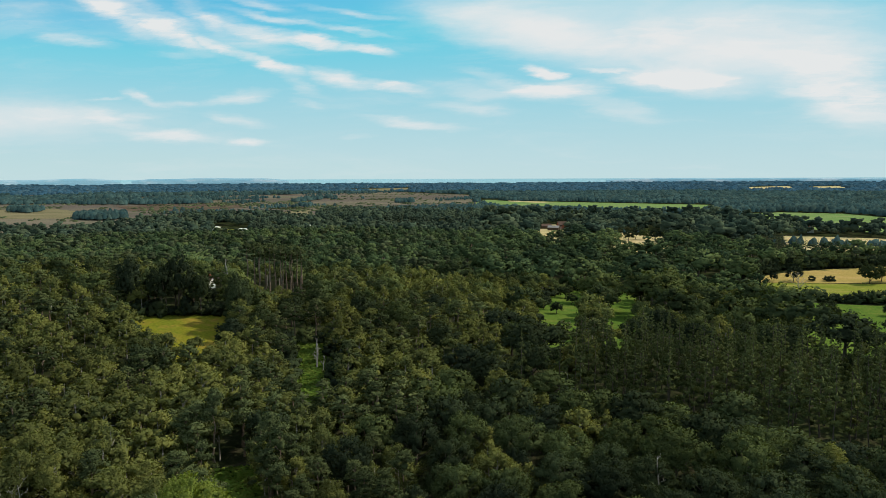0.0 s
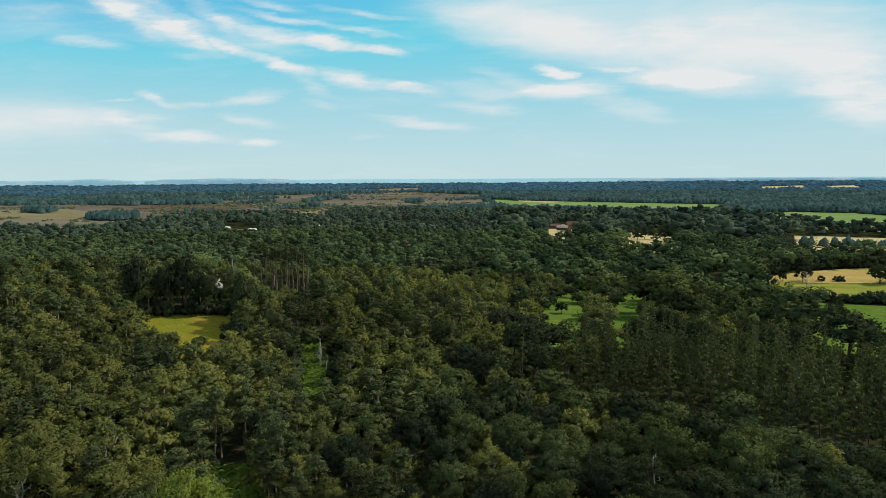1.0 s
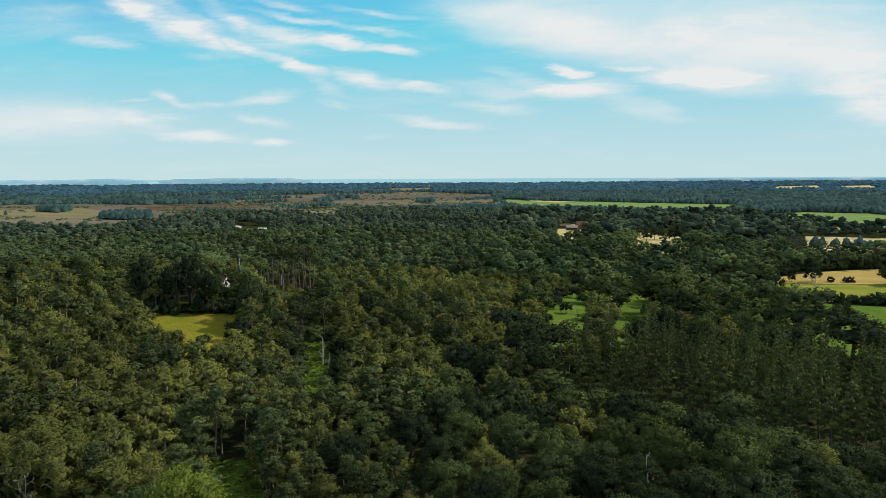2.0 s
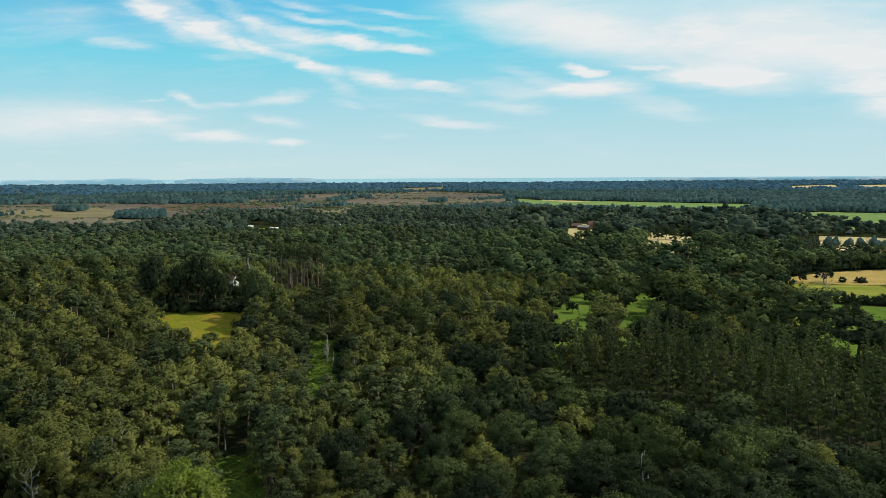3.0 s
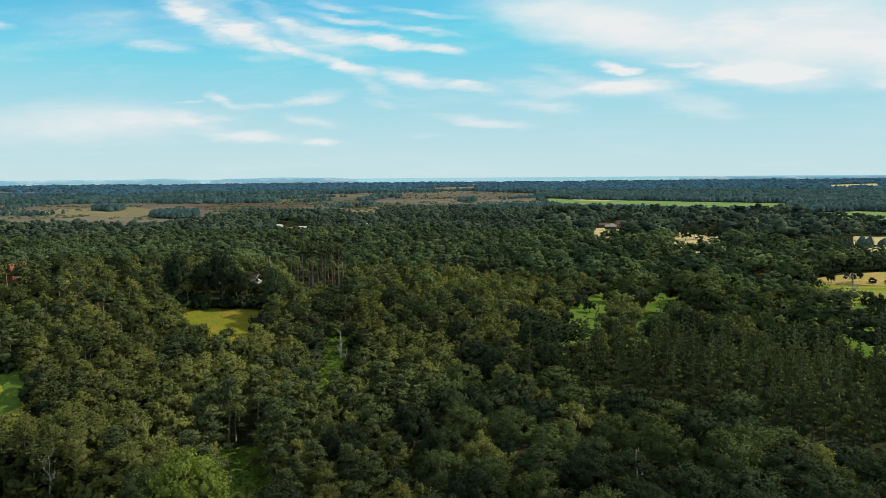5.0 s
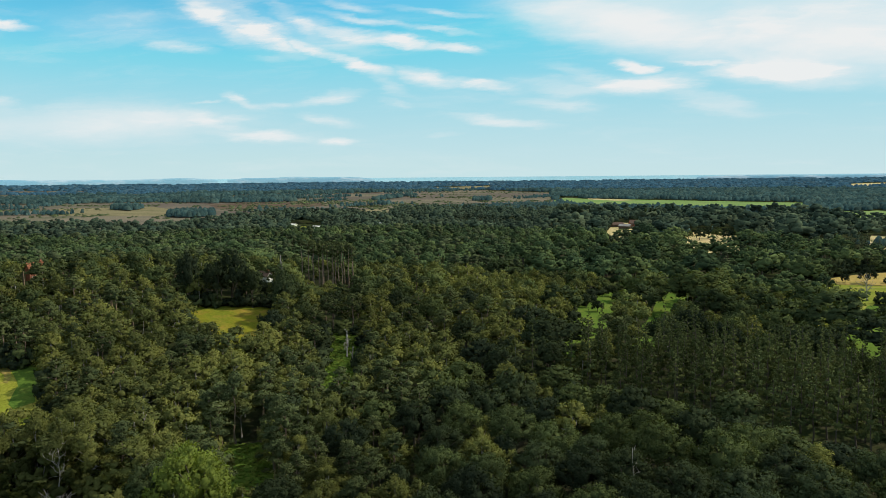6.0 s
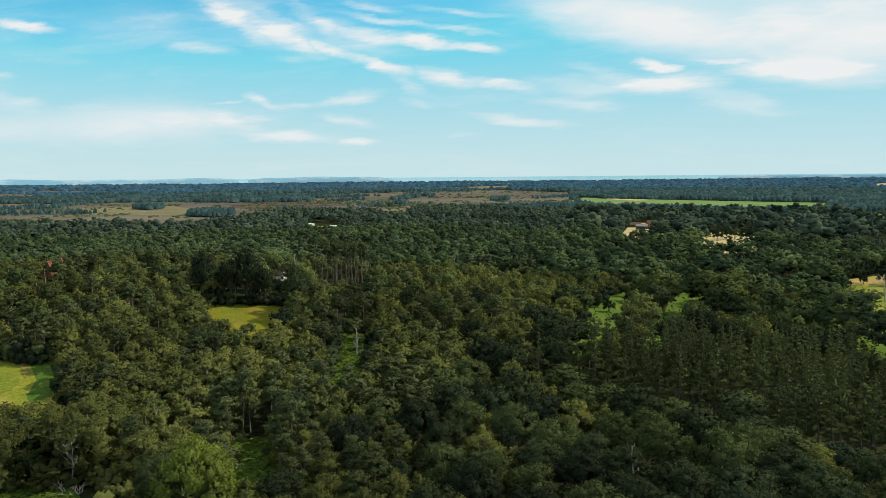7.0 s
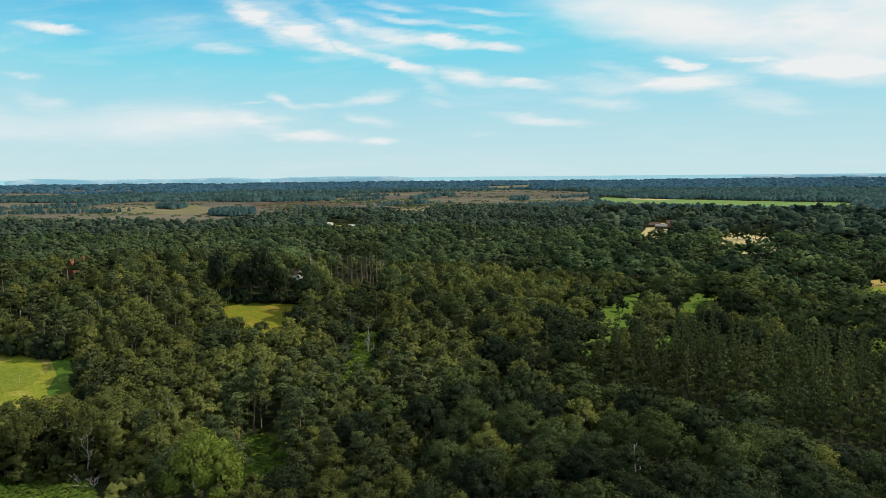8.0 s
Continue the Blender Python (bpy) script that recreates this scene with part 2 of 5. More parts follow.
WALL_WHITE = patchy("white_render_wall", ((0.78, 0.76, 0.70), (0.72, 0.70, 0.64), (0.66, 0.64, 0.58)), (0.3, 1.5), rough=0.8, relief=0.1)
WALL_BRICK = patchy("red_brick_wall", ((0.34, 0.13, 0.075), (0.28, 0.11, 0.07), (0.40, 0.18, 0.11)), (0.4, 3.0), rough=0.85, relief=0.2)
ROOF_BROWN = patchy("brown_tile_roof", ((0.13, 0.085, 0.065), (0.11, 0.075, 0.06), (0.09, 0.065, 0.055)), (0.5, 3.0), rough=0.8)
ROOF_RED = patchy("clay_tile_roof", ((0.30, 0.11, 0.06), (0.24, 0.095, 0.055), (0.17, 0.085, 0.06)), (0.5, 3.0), rough=0.8)
ROOF_GREY = patchy("grey_sheet_roof", ((0.24, 0.23, 0.22), (0.30, 0.29, 0.28), (0.20, 0.17, 0.15)), (0.2, 1.0), rough=0.6, relief=0.1)
WOOD_DARK = patchy("dark_boarding", ((0.08, 0.06, 0.045), (0.11, 0.08, 0.06), (0.06, 0.05, 0.04)), (0.4, 2.0), rough=0.8)
PANE = material("window_glass")
PANE[1].put(PANE[2].inputs[0], principled(PANE[1], (0.03, 0.04, 0.05), 0.08, 0.5).outputs[0])
PANE = PANE[0]
# the hills' pale blue is distance haze painted into their colour
RIDGE = patchy("hazed_chalk_downs", ((0.17, 0.33, 0.43), (0.20, 0.36, 0.45), (0.36, 0.46, 0.52)), (0.002, 0.006), (1, 1, 6), relief=0.0)
SEA = patchy("sea_water", ((0.24, 0.43, 0.50), (0.26, 0.45, 0.52), (0.29, 0.46, 0.53)), (0.002, 0.01), relief=0.0, rough=0.4)


# ---- the lie of the land ----
def smooth(a, b, v):
    v = np.clip((v - a) / (b - a), 0, 1)
    return v * v * (3 - 2 * v)


def height(x, y):
    """Height of the ground in metres."""
    d = np.hypot(x - 15, y)
    near = -4 + 8 * smooth(90, 230, y)
    left = 9 * np.exp(-((x + 190) ** 2 + (y - 240) ** 2) / (2 * 75**2))
    right = -12 * np.exp(-((x - 170) ** 2 + (y - 370) ** 2) / (2 * 120**2))
    mid = -5 * smooth(430, 700, d) * (1 - smooth(900, 1500, d)) * smooth(-150, 50, x)
    far = (14 + 9 * smooth(-900, 1500, x)) * smooth(1100, 5200, d)
    heath = 3 * smooth(100, 400, -x) * smooth(500, 900, y)
    return near + left + right + mid + far + heath


def mesh_from(name, verts, faces, normals=None):
    """A mesh from arrays; all faces have the same number of corners. normals: soft normals for foliage."""
    me = bpy.data.meshes.new(name)
    verts = np.asarray(verts, dtype=np.float32)
    faces = np.asarray(faces, dtype=np.int32)
    n, c = faces.shape
    me.vertices.add(len(verts))
    me.vertices.foreach_set("co", verts.ravel())
    me.loops.add(n * c)
    me.loops.foreach_set("vertex_index", faces.ravel())
    me.polygons.add(n)
    me.polygons.foreach_set("loop_start", np.arange(0, n * c, c, dtype=np.int32))
    me.update(calc_edges=True)
    if normals is not None:
        me.polygons.foreach_set("use_smooth", np.ones(n, dtype=bool))
        me.normals_split_custom_set_from_vertices(np.asarray(normals, dtype=np.float32))
    return me


def ground_sheet():
    rings = np.concatenate(([0.0, 12, 24], np.geomspace(36, 6200, 150)))
    turns = np.linspace(0, 2 * math.pi, 181)[:-1]
    r, a = np.meshgrid(rings, turns, indexing="ij")
    x, y = 15 + r * np.sin(a), r * np.cos(a)
    v = np.stack((x, y, height(x, y)), -1).reshape(-1, 3)
    i, j = np.meshgrid(np.arange(len(rings) - 1), np.arange(180), indexing="ij")
    a0, a1 = i * 180 + j, i * 180 + (j + 1) % 180
    f = np.stack((a0, a0 + 180, a1 + 180, a1), -1).reshape(-1, 4)
    me = mesh_from("ground", v, f)
    me.polygons.foreach_set("use_smooth", np.ones(len(f), dtype=bool))
    me.materials.append(FLOOR)
    return tagged(new("ground", me), "dark woodland floor of leaf litter and low green plants", "ground", kind="structure")


ground_sheet()
rnd = random.Random(11)


def inside(poly, x, y):
    hit = False
    for i in range(len(poly)):
        (x1, y1), (x2, y2) = poly[i - 1], poly[i]
        if (y1 > y) != (y2 > y) and x < (x2 - x1) * (y - y1) / (y2 - y1) + x1:
            hit = not hit
    return hit


def field(name, outline, mat, label, lift=0.12, step=8.0, ragged=0.6):
    """A patch of open ground that follows the land, with a slightly ragged edge."""
    pts = []
    for i in range(len(outline)):
        a, b = Vector(outline[i]), Vector(outline[(i + 1) % len(outline)])
        n = max(1, int((b - a).length / step))
        for j in range(n):
            p = a.lerp(b, j / n)
            pts.append((p.x + rnd.uniform(-ragged, ragged), p.y + rnd.uniform(-ragged, ragged)))
    bm = bmesh.new()
    bm.faces.new([bm.verts.new((*p, 0)) for p in pts])
    bmesh.ops.triangulate(bm, faces=bm.faces[:])
    for _ in range(4):
        long = [ed for ed in bm.edges if ed.calc_length() > step * 2.5]
        if not long:
            break
        bmesh.ops.subdivide_edges(bm, edges=long, cuts=1)
        bmesh.ops.triangulate(bm, faces=[f for f in bm.faces if len(f.verts) > 3])
    for v in bm.verts:
        v.co.z = float(height(v.co.x, v.co.y)) + lift
    bmesh.ops.recalc_face_normals(bm, faces=bm.faces)
    if sum(f.normal.z for f in bm.faces) < 0:
        bmesh.ops.reverse_faces(bm, faces=bm.faces[:])
    me = bpy.data.meshes.new(name)
    bm.to_mesh(me)
    bm.free()
    me.materials.append(mat)
    return tagged(new(name, me), label, "field", kind="structure")


# outlines of open ground: x, y in metres
glade = [(-125.9, 214.9), (-115.4, 221.9), (-103.6, 228.5), (-90.5, 232.2), (-81.9, 214.3), (-76.0, 197.0), (-75.0, 185.0), (-77.5, 175.5), (-85.0, 173.5), (-94.0, 181.0), (-104.0, 190.5), (-115.9, 202.0)]
bracken = [(-64.6, 206.8), (-47.7, 207.2), (-33.4, 151.9), (-41.6, 150.0), (-48.7, 155.6)]
opening = [(-56.8, 126.3), (-46.2, 129.2), (-35.3, 108.5), (-28.3, 97.3), (-39.3, 94.2), (-47.0, 110.3)]
bracken2 = [(-96.5, 95.0), (-76.0, 100.8), (-68.1, 95.0), (-58.2, 83.2), (-77.1, 78.1)]
glade2 = [(-175.4, 154.3), (-155.5, 154.1), (-141.0, 156.4), (-128.8, 158.7), (-117.8, 149.8), (-93.5, 120.6), (-93.4, 113.1), (-101.8, 113.7), (-102.6, 106.4), (-115.8, 103.1)]
green_a = [(15.3, 290.6), (27.6, 341.8), (47.8, 368.3), (44.1, 328.2), (26.9, 211.7), (18.2, 198.3), (10.9, 195.1)]
green_b = [(52.3, 330.0), (58.0, 362.0), (72.0, 366.0), (64.0, 320.0), (47.0, 226.0), (33.5, 209.6)]
tan_field = [(161.4, 442.0), (187.2, 460.6), (211.8, 469.1), (253.8, 477.3), (307.5, 489.6), (262.5, 415.9), (154.5, 422.5)]
green1 = [(153.9, 420.8), (261.4, 414.2), (227.0, 358.0), (158.8, 366.9), (104.5, 267.9), (113.2, 303.5)]
green2 = [(150.1, 359.2), (172.4, 354.6), (219.1, 345.0), (138.2, 215.1), (101.2, 226.5), (103.4, 242.5)]
long_green = [(-64.8, 1387.6), (-40.4, 1659.5), (12.8, 1579.0), (86.8, 1542.4), (251.9, 1439.2), (397.1, 1355.6), (320.6, 1082.7), (230.3, 1071.1), (101.2, 1137.7), (10.3, 1167.4)]
long_tan = [(13.0, 1617.4), (113.6, 1488.9), (70.6, 1459.0), (12.6, 1541.6)]
right_green = [(369.8, 1093.3), (429.4, 1119.5), (508.2, 1073.0), (522.4, 996.3), (569.3, 916.4), (455.0, 730.7), (387.4, 736.1), (340.0, 760.1), (322.0, 839.3), (318.0, 930.0)]
tan_strip = [(271.3, 694.7), (310.5, 683.1), (347.2, 665.4), (402.5, 644.5), (332.2, 530.8), (286.0, 546.9), (225.0, 569.0)]
mid_strip = [(107.2, 675.0), (124.3, 730.2), (165.2, 704.1), (128.6, 539.0), (95.6, 531.2), (86.7, 541.6)]
farmyard = [(30.0, 620.3), (48.0, 859.3), (76.7, 850.4), (61.1, 634.6), (51.2, 611.5)]
tan2 = [(224.3, 1004.6), (271.3, 1030.0), (229.5, 868.9), (194.3, 868.1)]
camp = [(-296.7, 685.4), (-252.8, 676.2), (-212.8, 570.3), (-246.7, 568.5)]
heath = [(-743.5, 597.2), (-474.6, 619.9), (-387.5, 607.5), (-404.0, 724.2), (-392.9, 792.4), (-378.4, 853.6), (-295.6, 870.3), (-214.6, 791.4), (-254.0, 965.1), (-38.3, 1207.1), (-103.8, 2116.0), (-732.1, 2681.8), (-1192.8, 2401.1), (-2858.4, 2300.0)]
dark_heath = [(-692.7, 1193.0), (-646.4, 1301.8), (-510.7, 1302.9), (-431.0, 1150.6), (-482.3, 1026.1), (-571.8, 1024.1)]
straw = [(-873.9, 1017.1), (-743.0, 1100.6), (-630.2, 986.3), (-531.3, 820.0), (-701.1, 815.7)]
heath_green = [(-574.2, 1332.2), (-534.2, 1333.3), (-473.9, 1196.1), (-505.4, 1197.1)]
straw_r = [(-328.9, 967.5), (-308.1, 1082.2), (-267.5, 984.3), (-286.8, 888.6)]
copse1 = [(-741.4, 985.0), (-685.6, 951.4), (-708.1, 1021.4), (-753.0, 1058.4), (-778.0, 1040.0)]
copse2 = [(-516.6, 799.6), (-476.0, 789.6), (-462.2, 821.5), (-506.9, 893.8), (-564.9, 878.0)]
copse3 = [(-219.9, 1417.1), (-183.8, 1428.1), (-199.0, 1525.2), (-232.1, 1511.2)]
far_straw_a = [(1002.0, 3004.8), (1273.6, 3223.1), (1040.7, 2591.9), (844.7, 2463.5)]
far_straw_b = [(1256.0, 3033.9), (1460.0, 3158.5), (1214.5, 2584.1), (1043.4, 2495.9)]
far_straw_c = [(-666.8, 2785.9), (-436.8, 3129.4), (-315.7, 2485.9), (-509.7, 2209.2)]
plantation = [(5.0, 168.5), (11.0, 163.4), (28.0, 193.1), (45.2, 202.0), (67.4, 197.3), (102.2, 186.6), (117.8, 182.1), (88.4, 133.0), (79.1, 140.7), (64.1, 148.8), (42.9, 158.3), (24.7, 165.6)]
dark_firs = [(-128, 690), (-74, 690), (-66, 790), (-120, 800)]
fir_row = [(200, 520), (300, 500), (400, 560), (385, 610), (330, 632), (258, 655), (215, 600)]
# belts of trees on the heath: from, to, half width, number
BELTS = [
    (-868.7, 1495.9, -721.7, 1534.5, 14, 420),
    (-704.6, 1498.1, -593.5, 1658.8, 16, 460),
    (-1229.6, 1604.8, -995.0, 1700.4, 10, 300),
    (-793.7, 1752.3, -715.4, 2098.9, 25, 260),
    (-385.6, 1105.8, -335.3, 1231.8, 14, 80),
    (-536.6, 1967.1, -276.2, 2593.4, 30, 220),
    (-141.2, 1578.8, -45.0, 1837.7, 16, 120),
    (-539.2, 1303.5, -510.6, 1427.7, 12, 60),
    (-1556.6, 1633.9, -1262.0, 1647.1, 14, 160),
    (-1283.1, 1901.0, -851.4, 2170.0, 20, 160),
    (-389.6, 1575.8, -396.5, 1614.7, 3, 5),
    (-333.7, 1625.6, -339.2, 1665.6, 3, 5),
    (-937.9, 1532.6, -958.7, 1571.1, 3, 6),
    (-466.1, 939.2, -326.3, 936.3, 10, 70),
    (233.8, 816.5, 307.5, 766.8, 12, 110),
    (307.5, 766.8, 402.6, 712.3, 11, 130),
    (235.7, 607.7, 325.8, 574.1, 6, 110),
    (82.9, 721.0, 119.6, 701.4, 9, 40),
    (-970.1, 913.9, -914.5, 1000.9, 12, 140),
    (-854.4, 787.6, -708.1, 855.5, 10, 140),
    (-1553.5, 1388.6, -1264.7, 1490.7, 15, 220),
    (-999.4, 1037.9, -965.1, 1142.5, 10, 60),
]


field("glade", glade, GLADE, "sunlit woodland glade of yellow-green dry grass", step=4)
field("mown_glade", glade2, LAWN, "mown pale green fairway with straw-coloured edges among birches", step=4)
putting = [(-141 + 13 * math.cos(i * math.pi / 12), 138.5 + 9.5 * math.sin(i * math.pi / 12)) for i in range(24)]
bare_bank = [(-142.5, 155.4), (-138.8, 155.2), (-132.6, 150.2), (-129.5, 145.8), (-132.0, 146.0), (-135.5, 150.0)]
rough = [(-138.8, 156.6), (-131.5, 157.6), (-122.5, 149.0), (-114.0, 138.5), (-116.5, 133.5), (-122.0, 138.5), (-128.4, 147.6)]
field("putting_green", putting, GREEN, "smooth close-mown round green among birches", 0.2, 4, 0.2)
field("bare_bank", bare_bank, BARE, "worn reddish bare ground at the edge of mown grass", 0.22, 3, 0.5)
# rough grass strip whose darker green also paints in the shade there
field("rough_grass", rough, LUSH, "rough grass beside the mown fairway, darker green partly for tree shade", 0.2, 3, 0.6)
field("bracken_clearing", bracken, LUSH, "small clearing full of bright green bracken", step=4)
field("shaded_clearing", opening, FLOOR, "shaded clearing between pines with low plants", step=4)
field("fern_clearing", bracken2, LUSH, "clearing with green bracken at the edge of the birches", step=4)
field("lush_clearing", green_a, LUSH, "bright green grassy clearing between oaks")
field("lush_clearing", green_b, LUSH, "small bright green clearing between oaks")
field("hay_field", tan_field, STUBBLE, "ripe golden hay field below a wood", step=12)
field("pasture", green1, PASTURE, "green and straw-coloured pasture with single trees", step=10)
field("meadow", green2, LUSH, "bright green meadow behind a dark hedge", step=10)
field("crop_field", long_green, CROP, "long pale green crop field in front of a wood", step=40)
field("stubble_field", long_tan, STRAW, "straw-coloured strip at the top of a crop field", 0.3, 30)
field("crop_field", right_green, CROP, "wide bright green crop field beyond the trees", step=30)
field("stubble_field", tan_strip, STRAW, "pale straw-coloured field behind a row of firs", step=15)
field("parkland", mid_strip, STRAW, "straw-green parkland under scattered round trees", step=10)
field("farmyard", farmyard, STRAW, "pale farmyard with grass edges", step=10)
field("stubble_field", tan2, STRAW, "small straw-coloured field among woods", step=20)
field("camp_lawn", camp, PASTURE, "grassy camp site among pines", step=10)
for outline in (far_straw_a, far_straw_b, far_straw_c):
    field("stubble_field", outline, HEATH_STRAW if outline is far_straw_c else STRAW, "far straw-coloured field among skyline woods", 0.5, 60, 5)
field("heath", heath, HEATH, "brown and olive open heath with heather", step=60, ragged=6)
field("dark_heath", dark_heath, HEATH_DARK, "dark brown strip of burnt heather on the heath", 0.3, 30, 4)
field("heath_grass", straw, HEATH_STRAW, "bleached straw-coloured grass on the heath", 0.3, 30, 4)
field("heath_lawn", heath_green, CROP, "small green meadow on the heath", 0.3, 20, 2)
field("heath_grass", straw_r, HEATH_STRAW, "bleached straw-coloured grass beside the pines", 0.3, 20, 3)


# ---- trees ----
def ball(kind):
    """Unit polyhedra for the inside of leaf clumps: 20 or 8 faces."""
    if kind == 20:
        g = (1 + 5**0.5) / 2
        v = np.array([(-1, g, 0), (1, g, 0), (-1, -g, 0), (1, -g, 0), (0, -1, g), (0, 1, g), (0, -1, -g), (0, 1, -g),
                      (g, 0, -1), (g, 0, 1), (-g, 0, -1), (-g, 0, 1)]) / math.hypot(1, g)
        f = [(0, 11, 5), (0, 5, 1), (0, 1, 7), (0, 7, 10), (0, 10, 11), (1, 5, 9), (5, 11, 4), (11, 10, 2), (10, 7, 6), (7, 1, 8),
             (3, 9, 4), (3, 4, 2), (3, 2, 6), (3, 6, 8), (3, 8, 9), (4, 9, 5), (2, 4, 11), (6, 2, 10), (8, 6, 7), (9, 8, 1)]
    else:
        v = np.array([(1, 0, 0), (0, 1, 0), (-1, 0, 0), (0, -1, 0), (0, 0, 1), (0, 0, -1)], float)
        f = [(0, 1, 4), (1, 2, 4), (2, 3, 4), (3, 0, 4), (1, 0, 5), (2, 1, 5), (3, 2, 5), (0, 3, 5)]
    return v, np.array(f)


def unit(a):
    return a / np.maximum(np.linalg.norm(a, axis=-1, keepdims=True), 1e-6)


def boughs(kind, n, rs):
    """Centres and radii of the main masses of leaves of one crown, their flatness, and how far the lumps on them stand out."""
    if kind == "oak":
        d = unit(rs.normal(size=(n * 4, 3)))
        d = d[d[:, 2] > -0.45]
        keep = [d[0]]
        for q in d[1:]:     # spread evenly over the dome
            if len(keep) < n and min(np.linalg.norm(q - p) for p in keep) > 1.9 / n**0.5:
                keep.append(q)
        d = np.array(keep)
        lobes = 1 + 0.12 * np.sin(3 * np.arctan2(d[:, 1], d[:, 0]) + rs.uniform(0, 6)) + rs.normal(0, 0.07, len(d))
        c = d * np.array((3.5, 3.5, 3.2)) * lobes[:, None] + (0, 0, 6.9)
        r, flat = rs.uniform(1.45, 2.1, len(d)) * (16 / n) ** 0.4, 0.85
    elif kind == "birch":
        t = rs.uniform(0, 1, n) ** 0.75
        t[:2] = (1.0, 0.9)
        rad = 3.2 * np.sin(np.pi * np.clip(0.34 + 0.66 * t, 0, 1)) ** 0.65 * rs.uniform(0.55, 1.1, n)
        a = np.arange(n) * 2.4 + rs.uniform(0, 6) + rs.normal(0, 0.3, n)
        c = np.stack((rad * np.cos(a), rad * np.sin(a), 3.2 + 6.8 * t), -1)
        r, flat = rs.uniform(0.95, 1.5, n) * (18 / n) ** 0.4 * (1.1 - 0.3 * t), 1.15
    elif kind == "pine":
        t = rs.uniform(0, 1, n) ** 0.75
        t[:2] = (1.0, 0.94)
        rad = (2.9 - 2.2 * t**1.7) * rs.uniform(0.35, 1.1, n)
        a = np.arange(n) * 2.4 + rs.uniform(0, 6) + rs.normal(0, 0.4, n)
        c = np.stack((rad * np.cos(a), rad * np.sin(a), 6.3 + 6.8 * t), -1)
        r, flat = rs.uniform(0.9, 1.45, n) * (18 / n) ** 0.4 * (1.1 - 0.3 * t), 0.55
    else:
        t = np.linspace(0, 1, n) ** 0.9
        wide = np.minimum(1, (1.02 - t) * 1.12) ** 1.1
        rad = 1.85 * wide * rs.uniform(0.5, 1.15, n)
        a = np.arange(n) * 2.4 + rs.uniform(0, 6)
        c = np.stack((rad * np.cos(a), rad * np.sin(a), 4.4 + 11.9 * t), -1)
        r, flat = (0.12 + 0.72 * wide) * rs.uniform(0.8, 1.2, n) * (26 / n) ** 0.35, 0.6
    return c, r, flat


HEART = {"oak": ((0, 0, 6.6), (4.2, 4.2, 4.0)), "birch": ((0, 0, 6.6), (3.2, 3.2, 3.4)), "pine": ((0, 0, 10.0), (2.2, 2.2, 3.2)), "fir": ((0, 0, 9.0), (1.4, 1.4, 5.0))}
INNER = {"oak": 0.42, "birch": 0.28, "pine": 0.3, "fir": 0.2}


